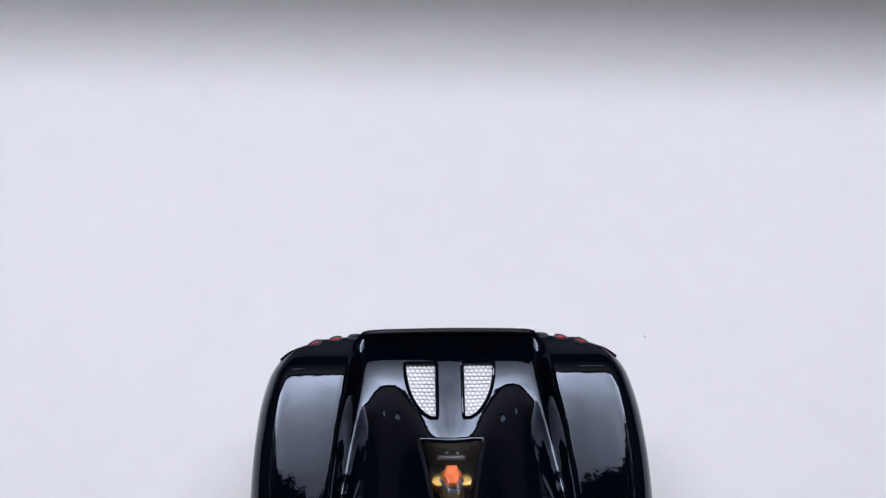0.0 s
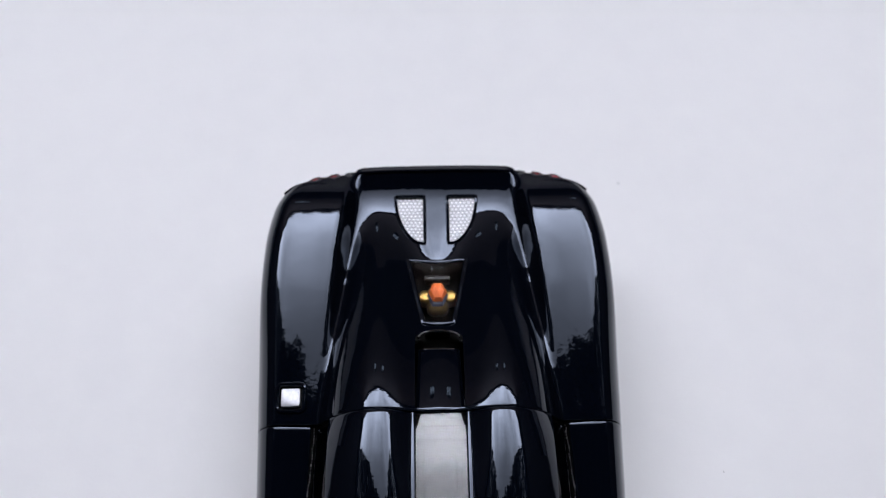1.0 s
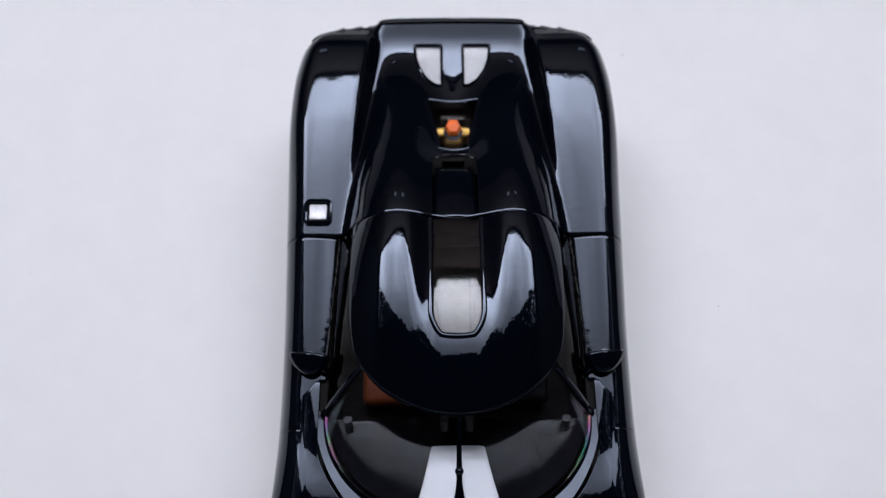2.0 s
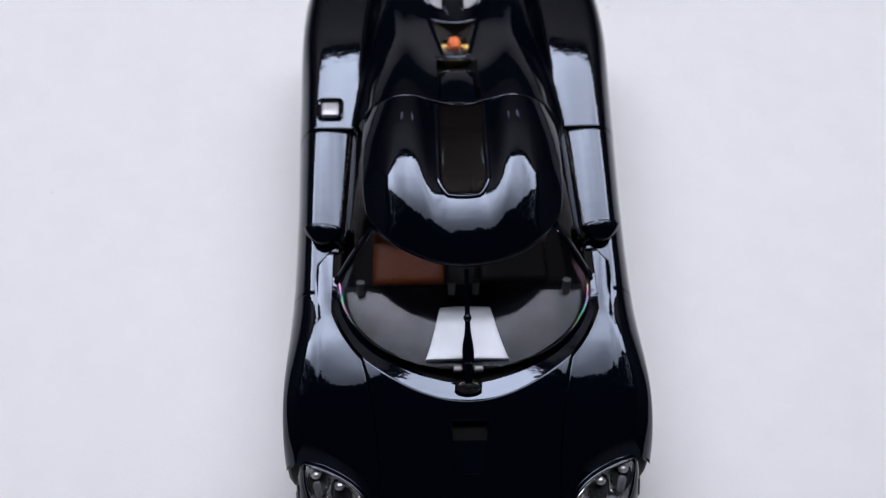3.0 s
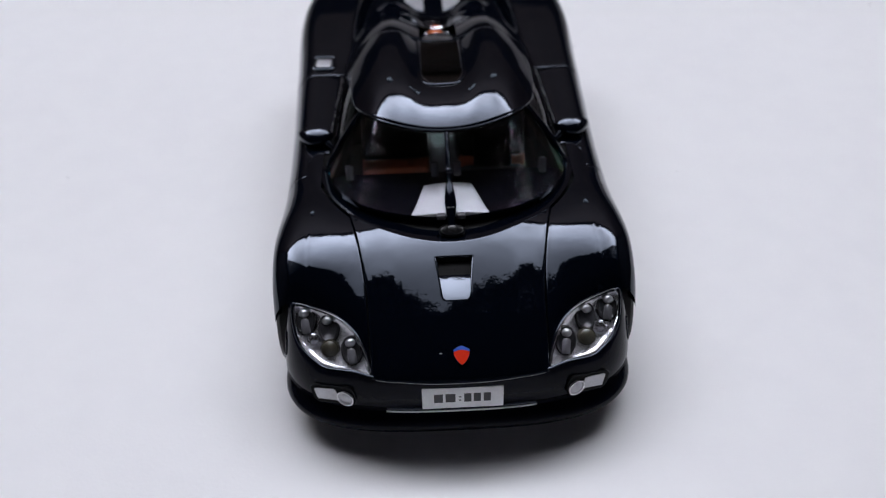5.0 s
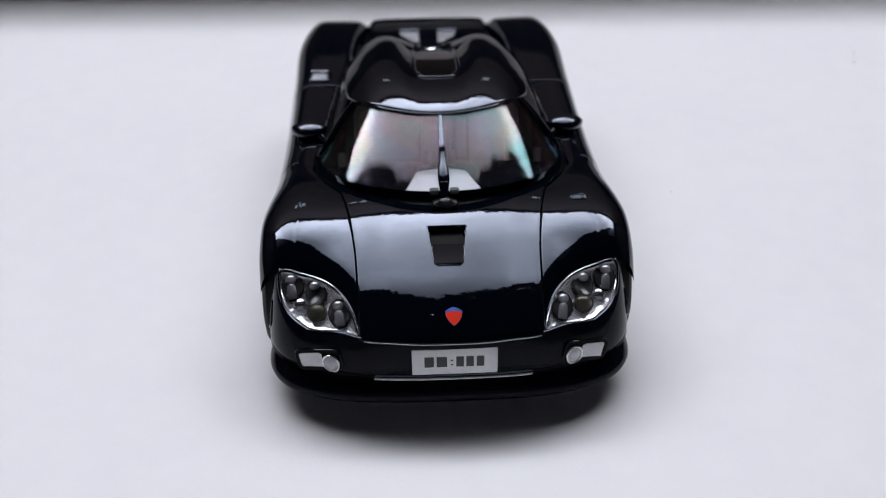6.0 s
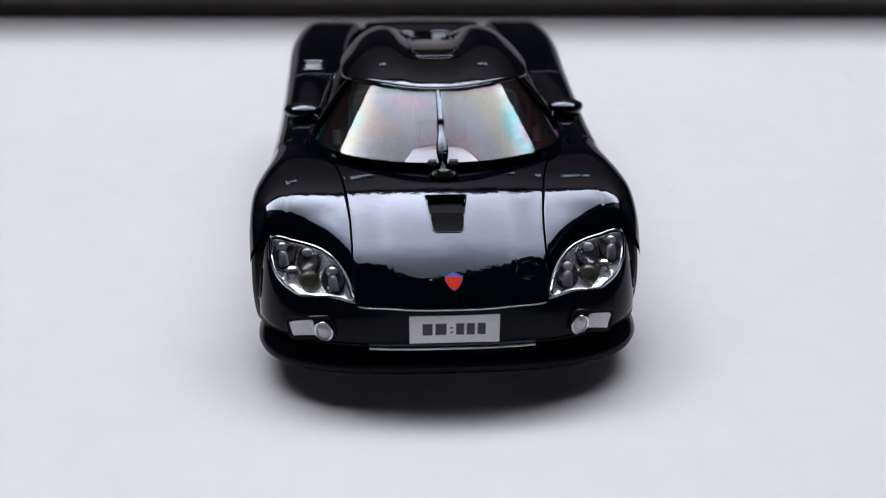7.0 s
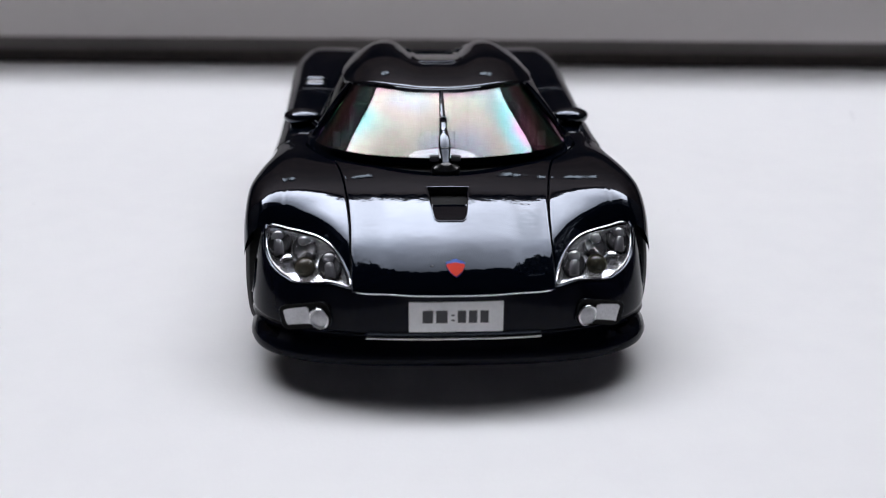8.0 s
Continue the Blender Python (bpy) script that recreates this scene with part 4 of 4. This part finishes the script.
# ---------------------------------------------------------------- rear deck
def vent(side):
    v = new("vent")
    v.parent = car
    v["label"] = "silver mesh engine vent in a black frame"

    def edge_x(y):
        return 2.1 + 5.5 * math.sqrt(max(0.0, 1 - (max(0.0, 59.7 - y) / 9.95) ** 2))

    ys = np.linspace(50.0, 59.6, 22)
    ring = [(2.15, y) for y in ys] + [(x, 59.7) for x in np.linspace(2.5, 7.3, 8)] + [(edge_x(y), y) for y in ys[::-1]]

    def lay(x, y, d):
        return side * x, y, float(BODY(x, y)) + d

    bm = bmesh.new()
    bm.faces.new([bm.verts.new(lay(x, y, -0.45)) for x, y in ring])
    bmesh.ops.triangulate(bm, faces=bm.faces)
    part("backing", bm, VENT_SILVER, v, "silver backing")
    bars = bmesh.new()
    pitch = 0.78
    rows = int(11 / (pitch * 0.866))
    for r in range(rows):
        for c in range(13):
            cx, cy = 1.9 + (c + 0.5 * (r % 2)) * pitch, 49.7 + r * pitch * 0.866
            for k in range(3):
                a0, a1 = radians(30 + 60 * k), radians(90 + 60 * k)
                rr = pitch / math.sqrt(3)
                p0, p1 = (cx + rr * math.cos(a0), cy + rr * math.sin(a0)), (cx + rr * math.cos(a1), cy + rr * math.sin(a1))
                if all(2.1 < q[0] < edge_x(q[1]) + 0.1 and 49.9 < q[1] < 59.7 for q in (p0, p1)):
                    d = Vector((p1[0] - p0[0], p1[1] - p0[1]))
                    s = Vector((-d.y, d.x)).normalized() * 0.15
                    quad = [(p0[0] + s.x, p0[1] + s.y), (p1[0] + s.x, p1[1] + s.y), (p1[0] - s.x, p1[1] - s.y), (p0[0] - s.x, p0[1] - s.y)]
                    top = [bars.verts.new(lay(x, y, -0.22)) for x, y in quad]
                    low = [bars.verts.new(lay(x, y, -0.44)) for x, y in quad]
                    bars.faces.new(top)
                    for i in range(4):
                        bars.faces.new((top[i], low[i], low[(i + 1) % 4], top[(i + 1) % 4]))
    part("mesh", bars, VENT_GREY, v, "grey honeycomb mesh", smooth=False)
    part("frame", tube_bm([lay(x, y, 0.05) for x, y in ring], 0.3, closed=True), PAINT, v, "black frame")


VENT_GREY = material("vent_grey", (0.5, 0.5, 0.52), 0.45, metal=0.2, vary=0.2, scale=300)
VENT_SILVER = material("vent_silver", (0.86, 0.86, 0.88), 0.45, metal=0.3, vary=0.1, scale=300)
for sd in (-1, 1):
    vent(sd)


# engine pane with the gold block and orange cap below it
def engine_pane(u, v):
    y = 32.8 + v * 13.4
    x = (u * 2 - 1) * (2.65 + (y - 32.8) * 0.2)
    return x, y, BODY(x, y) + 0.1


ep = shell("engine_window", engine_pane, 16, 24, 0.5, ENGINE_GLASS, car, "clear window over the engine")
ep.visible_shadow = False
ring = [(-2.7, 32.7), (2.7, 32.7), (5.35, 46.2), (-5.35, 46.2)]
pts = []
for (x0, y0), (x1, y1) in zip(ring, ring[1:] + ring[:1]):
    pts += [(x0 + (x1 - x0) * t, y0 + (y1 - y0) * t) for t in np.linspace(0, 1, 14)[:-1]]
part("engine_window_frame", tube_bm([(x, y, float(BODY(x, y)) + 0.08) for x, y in pts], 0.45, closed=True, flat=0.6), PAINT, car, "black window rim")
engine = new("engine")
engine.parent = car
engine["label"] = "gold engine block with an orange cap"
part("engine_bay", box_bm(-5.2, 5.2, 32.5, 46.5, 18.5, 19.7), DARK, engine)
part("engine_block", box_bm(-2.1, 2.1, 36.8, 42.0, 19.5, 23.0, 1.2), GOLD, engine, "gold-plated block")
for sd in (-1, 1):
    part("engine_disc", lathe_bm([(1.25, 0), (1.25, 2.6), (0.95, 2.9), (0.5, 2.75), (0, 2.9)], 24, Matrix.Translation((sd * 2.35, 39.9, 20.2))), GOLD, engine, "gold disc beside the block")
part("engine_collar", lathe_bm([(1.85, 0), (1.85, 0.5), (1.5, 0.75), (0, 0.8)], 6, Matrix.Translation((0, 39.9, 22.7)) @ Matrix.Diagonal((1.1, 1.25, 0.9, 1))), SLATE, engine, "slate-blue collar under the cap", smooth=False)
part("engine_cap", lathe_bm([(1.5, 0), (1.5, 0.5), (1.1, 1.35), (0, 1.75)], 6, Matrix.Translation((0, 40.4, 23.3)) @ Matrix.Diagonal((1.15, 1.35, 0.9, 1))), ORANGE, engine, "orange faceted cap", smooth=False)
part("engine_rail", box_bm(-2.4, 2.4, 43.4, 44.4, 19.5, 22.0, 0.2), TRIM, engine, "dark cross rail")
part("engine_rail", box_bm(-2.2, 2.2, 33.4, 34.4, 19.5, 23.0, 0.2), DARK, engine)


# air snorkel behind the roof
def snorkel(u, v):
    y = 16.2 + v * 11.4
    x = (u * 2 - 1) * (3.9 - 0.5 * v)
    return x, y, BODY(3.4, y) - 0.9 + 0.5 * (1 - (u * 2 - 1) ** 2) - 0.9 * v


sn = new("snorkel")
sn.parent = car
patch("snorkel_cover", snorkel, 16, 24, 8, 13, PAINT, sn, rim="lrtb")
part("snorkel_mouth", box_bm(-3.6, 3.6, 26.0, 30.8, 24.4, 25.4), DARK, sn, "black mouth")
arch = [(3.6 * math.sin(t), 28.9 + 2.4 * math.cos(t), float(BODY(3.6 * math.sin(t), 28.9 + 2.4 * math.cos(t))) + 0.15) for t in np.linspace(-1.35, 1.35, 20)]
part("snorkel_rim", tube_bm(arch, 0.22), CHROME, sn, "bright curved rim")
part("snorkel_edge", tube_bm([(x, 27.7, float(BODY(3.4, 27.6)) - 1.75) for x in np.linspace(-2.6, 2.6, 8)], 0.2), CHROME, sn, "bright rear edge")

# fuel cap
CAP = material("brushed_cap_silver", (0.5, 0.5, 0.53), 0.42, metal=0.5, vary=0.3, scale=260, bump=0.00006, bump_scale=500)
fc = new("fuel_cap")
fc.parent = car
fc["label"] = "square silver fuel cap in a black frame"
zc = float(BODY(25.2, 20.4))
mc = Matrix.Translation((-25.2, 20.4, zc))
part("cap_frame", tube_bm([(x - 25.2, y + 20.4, float(surface(x - 25.2, y + 20.4)) + 0.12) for x, y in rounded(2.25, 2.3, 0.8, 6)], 0.38, closed=True), PAINT, fc, "black square frame")
part("cap_well", plate_bm(rounded(2.2, 2.2, 0.7), -0.8, -0.35, mc), DARK, fc)
part("cap", plate_bm(rounded(1.62, 1.6, 0.35), -0.4, 0.35, mc, 0.22), CAP, fc, "bright silver square cap")

# tail lamps
SILVER_DARK = material("dark_metallic_ring", (0.1, 0.1, 0.11), 0.3, metal=0.6, vary=0.3, scale=300)
for sd in (-1, 1):
    for x in (16.3, 19.5, 22.9):
        y = float(tail_y(x)) - 0.1
        z = float(surface(x, y - 0.4)) - 0.55
        tl = new("tail_lamp")
        tl.parent = car
        m = Matrix.Translation((sd * x, y, z)) @ pose(0, 0, 0, -48, 0, -sd * (x - 14) * 2.6) @ Matrix.Scale(0.72, 4)
        part("lamp_ring", lathe_bm([(1.65, -1.6), (1.65, 0.2), (1.55, 0.32), (1.4, 0.22), (1.35, -0.1)], 24, m), SILVER_DARK, tl, "dark metallic ring")
        part("lens", lathe_bm([(1.36, -0.3), (1.3, 0.0), (0.8, 0.22), (0, 0.3)], 20, m), REDLENS if x > 17 else SMOKED_LAMP, tl, "round red lens" if x > 17 else "dark round lens")
for sd in (-1, 1):
    part("tail_rail", tube_bm([(sd * x, float(tail_y(x)) - 0.1, float(surface(x * 0.99, float(tail_y(x)) - 0.4)) - 0.7) for x in np.linspace(15.2, 27.4, 24)], 0.22), SILVER_DARK, car, "dark metallic rail along the tail")
part("tail_lip", tube_bm([(x, float(tail_y(x)) - 0.5, float(BODY(x, float(tail_y(x)))) + 0.05) for x in np.linspace(-14.8, 14.8, 30)], 0.6, flat=0.6), SATIN, car, "thin black spoiler lip")

# ---------------------------------------------------------------- mirrors, wiper
for sd in (-1, 1):
    mir = new("door_mirror")
    mir.parent = car
    mir["label"] = "black pod-shaped door mirror"
    bm = bmesh.new()
    bmesh.ops.create_uvsphere(bm, u_segments=32, v_segments=20, radius=1.0)
    for v in bm.verts:
        x, y, z = v.co
        yy = y if y < 0 else y * 0.12
        taper = 1 - 0.22 * max(0, -y)
        v.co = Vector((sd * (25.5 + 3.6 * x * taper), -7.0 + 3.4 * yy + 0.4 * x, 26.4 + 1.75 * z * taper - 0.1 * x))
    part("mirror_shell", bm, PAINT, mir)
    bm = bmesh.new()
    bmesh.ops.create_uvsphere(bm, u_segments=28, v_segments=12, radius=1.0)
    for v in bm.verts:
        x, y, z = v.co
        v.co = Vector((sd * (25.5 + 3.3 * x), -6.62 + 0.12 * y + 0.4 * x, 26.4 + 1.5 * z - 0.1 * x))
    part("mirror_glass", bm, CHROME, mir, "silver mirror face")
    part("mirror_stalk", tube_bm([(sd * 22.2, -9.6, 24.8), (sd * 23.2, -9.0, 25.7), (sd * 24.6, -8.3, 26.4)], 0.75, n=10), PAINT, mir)

wiper = new("wiper")
wiper.parent = car
wiper["label"] = "single black windscreen wiper parked upright"


def on_screen(v, lift):
    p = screen(np.array(0.5), np.array(v))
    return (0.0, float(p[1]) - 0.45 * lift, float(p[2]) + 0.9 * lift)


part("wiper_arm", tube_bm([on_screen(v, 0.75) for v in np.linspace(-0.12, 0.52, 12)], lambda t: 0.62 + 0.5 * math.sin(math.pi * min(1.0, t * 1.15)) ** 2 - 0.2 * t, flat=0.6), PAINT, wiper)
part("wiper_blade", tube_bm([on_screen(v, 0.5) for v in np.linspace(0.42, 0.97, 12)], lambda t: 0.46 - 0.08 * t, flat=0.9), PAINT, wiper)
bm = bmesh.new()
bmesh.ops.create_uvsphere(bm, u_segments=16, v_segments=10, radius=0.75, matrix=Matrix.Translation(on_screen(0.5, 0.75)))
part("wiper_joint", bm, PAINT, wiper, "small black joint")
part("wiper_clip", box_bm(-0.65, 0.65, on_screen(0.08, 0.7)[1] - 0.6, on_screen(0.08, 0.7)[1] + 0.6, on_screen(0.08, 0.7)[2] - 0.5, on_screen(0.08, 0.7)[2] + 0.45, 0.2), TRIM, wiper)
hy, hz = on_screen(-0.15, 0.2)[1:]
part("wiper_hub", lathe_bm([(2.3, -0.8), (2.3, 0.1), (2.1, 0.35), (1.9, 0.2), (1.2, 0.45), (0.8, 0.9), (0, 1.0)], 28, Matrix.Translation((0, hy - 0.2, hz + 0.1)) @ pose(0, 0, 0, 22, 0, 0) @ Matrix.Diagonal((1, 0.55, 1, 1))), TRIM, wiper)
for sgn in (-1, 1):
    part("wiper_nozzle", box_bm(sgn * 1.75 - 0.8, sgn * 1.75 + 0.8, hy + 2.1, hy + 3.1, hz + 0.5, hz + 1.5, 0.2), BULB, wiper)

# ---------------------------------------------------------------- cabin
cab = new("interior")
cab.parent = car
cab["label"] = "black cabin with tan seats"
part("cabin_floor", box_bm(-22.0, 22.0, -33.0, 15.0, 8.5, 9.5), CABIN, cab)
part("bulkhead", box_bm(-17.0, 17.0, 12.5, 15.0, 9.0, 28.5, 0.5), CABIN, cab)


def dash(u, v):
    s = (u * 2 - 1) * 0.97
    x, y, z = screen_foot(s)
    y1 = -17.3
    deep = (np.maximum(y1, y + 1.3) - y - 1.2) * v
    return x * 0.97, (y + 1.2) + (np.maximum(y1, y + 1.3) - y - 1.2) * v, z - 2.5 + 0.04 * deep - 0.0045 * deep**2


patch("dashboard", dash, 40, 16, 40, 12, DASH, cab, rim="t", label="black dashboard")


def console(u, v):
    y = -32.4 + v * 10.2
    x = (u * 2 - 1) * (7.0 - 2.6 * np.maximum(v, 0) ** 0.8)
    return x, y, 25.0 - 0.3 * v - 0.6 * v**3 - 0.4 * ((u * 2 - 1) ** 2) + 0.0 * u


patch("console", console, 20, 20, 13, 11, VENT_SILVER, cab, rim="lrtb", label="bright silver centre console")
for x in (-18.4, -2.3, 2.0, 18.2):
    part("dash_stud", tube_bm([(x, -18.0, 26.0), (x, -18.5, 24.9), (x, -19.1, 23.6)], 0.75, n=12), BULB, cab, "grey moulded stud")
part("tunnel", box_bm(-3.0, 3.0, -22.0, 12.0, 9.0, 17.5, 0.8), CABIN, cab)
for sd in (-1, 1):
    seat = box_bm(sd * 10.2 - 7.0, sd * 10.2 + 7.0, -12.0, 3.0, 10.0, 14.5, 1.5)
    part("seat_cushion", seat, SEAT if sd < 0 else CABIN, cab, "tan seat cushion" if sd < 0 else "black seat cushion")
    bm = box_bm(-7.0, 7.0, -1.6, 1.6, 0.0, 3.6, 1.0)
    bm.transform(Matrix.Translation((sd * 10.2, -1.8, 12.5)) @ pose(0, 0, 0, -18, 0, 0))
    part("seat_back", bm, SEAT, cab, "tan seat back")
    bm = box_bm(-7.0, 7.0, -1.7, 1.5, 3.2, 15.0, 1.3)
    bm.transform(Matrix.Translation((sd * 10.2, -1.8, 12.5)) @ pose(0, 0, 0, -18, 0, 0))
    part("seat_shoulder", bm, CABIN, cab, "black top of the seat back")
    if sd > 0:
        bm = box_bm(-4.0, 4.0, -2.4, -1.2, 1.0, 15.4, 0.5)
        bm.transform(Matrix.Translation((sd * 10.2, -1.8, 12.5)) @ pose(0, 0, 0, -18, 0, 0))
        part("seat_insert", bm, CABIN, cab, "black middle of the seat back")
    bm = box_bm(-3.0, 3.0, -1.3, 1.3, 0.0, 4.6, 1.1)
    bm.transform(Matrix.Translation((sd * 10.2, 3.4, 26.2)) @ pose(0, 0, 0, -12, 0, 0))
    part("headrest", bm, CABIN, cab)
# ---------------------------------------------------------------- chassis and wheels
def floor_bm():
    bm = bmesh.new()
    n = 60
    low, high = [], []
    for i in range(n + 1):
        y = -60 + 123 * i / n
        near = min(abs(y - FRONT_WHEEL), abs(y - REAR_WHEEL))
        w = float(WIDTH(y)) - 2.2 if near > 12.6 and y > -50 else 19.5
        low.append((bm.verts.new((-w, y, 5.4)), bm.verts.new((w, y, 5.4))))
        high.append((bm.verts.new((-w, y, 9.2)), bm.verts.new((w, y, 9.2))))
    for a, b, c, d in zip(low, low[1:], high, high[1:]):
        bm.faces.new((a[0], a[1], b[1], b[0]))
        bm.faces.new((c[0], d[0], d[1], c[1]))
        bm.faces.new((a[0], b[0], d[0], c[0]))
        bm.faces.new((a[1], c[1], d[1], b[1]))
    bm.faces.new((low[0][0], high[0][0], high[0][1], low[0][1]))
    bm.faces.new((low[-1][0], low[-1][1], high[-1][1], high[-1][0]))
    return bm


part("chassis", floor_bm(), DARK, car, "matt black base plate", smooth=False)
RIM = {}
for r, wide in ((10.3, 8.4), (10.8, 10.0)):
    t = [(r * 0.66, -wide / 2), (r * 0.9, -wide / 2), (r * 0.985, -wide / 2 + 0.7), (r, -wide / 2 + 1.8), (r, wide / 2 - 1.8), (r * 0.985, wide / 2 - 0.7), (r * 0.9, wide / 2), (r * 0.66, wide / 2)]
    RIM[r] = t
for wy, r, wide in ((FRONT_WHEEL, 10.3, 8.4), (REAR_WHEEL, 10.8, 10.0)):
    for sd in (-1, 1):
        wx = sd * (float(WIDTH(wy)) - wide / 2 - 0.4)
        m = Matrix.Translation((wx, wy, r)) @ pose(0, 0, 0, 0, sd * 90, 0)
        wheel = new("wheel")
        wheel.parent = car
        wheel["label"] = "silver twin-spoke wheel with a black rubber tyre"
        part("tyre", lathe_bm(RIM[r], 56, m), RUBBER, wheel, "black rubber tyre")
        part("rim", lathe_bm([(r * 0.7, wide / 2 - 0.2), (r * 0.68, wide / 2), (r * 0.62, wide / 2 - 0.3), (r * 0.6, -wide / 2)], 48, m), ALLOY, wheel, "silver rim")
        for k in range(10):
            a = radians(36 * k + (7 if k % 2 else -7))
            bm = box_bm(r * 0.12, r * 0.63, -0.42, 0.42, wide / 2 - 1.6, wide / 2 - 0.6, 0.12)
            bm.transform(m @ Matrix.Rotation(a, 4, "Z"))
            part("spoke", bm, ALLOY, wheel)
        part("hub", lathe_bm([(r * 0.2, wide / 2 - 2), (r * 0.2, wide / 2 - 0.6), (r * 0.12, wide / 2 - 0.2), (0, wide / 2 - 0.1)], 24, m), ALLOY, wheel)
        part("brake_disc", lathe_bm([(r * 0.58, wide / 2 - 3.2), (r * 0.58, wide / 2 - 2.8), (0, wide / 2 - 2.8)], 32, m), TRIM, wheel)

# ---------------------------------------------------------------- specks on the board
rnd = random.Random(4)
bm = bmesh.new()
for _ in range(16):
    x, y, r = rnd.uniform(-160, 160), rnd.uniform(-130, 150), rnd.uniform(0.08, 0.2)
    bmesh.ops.create_icosphere(bm, subdivisions=1, radius=r, matrix=Matrix.Translation((x, y, r * 0.5)))
tagged(part("dust_specks", bm, TRIM), "tiny dark dust specks on the white board", "dust", kind="stuff")
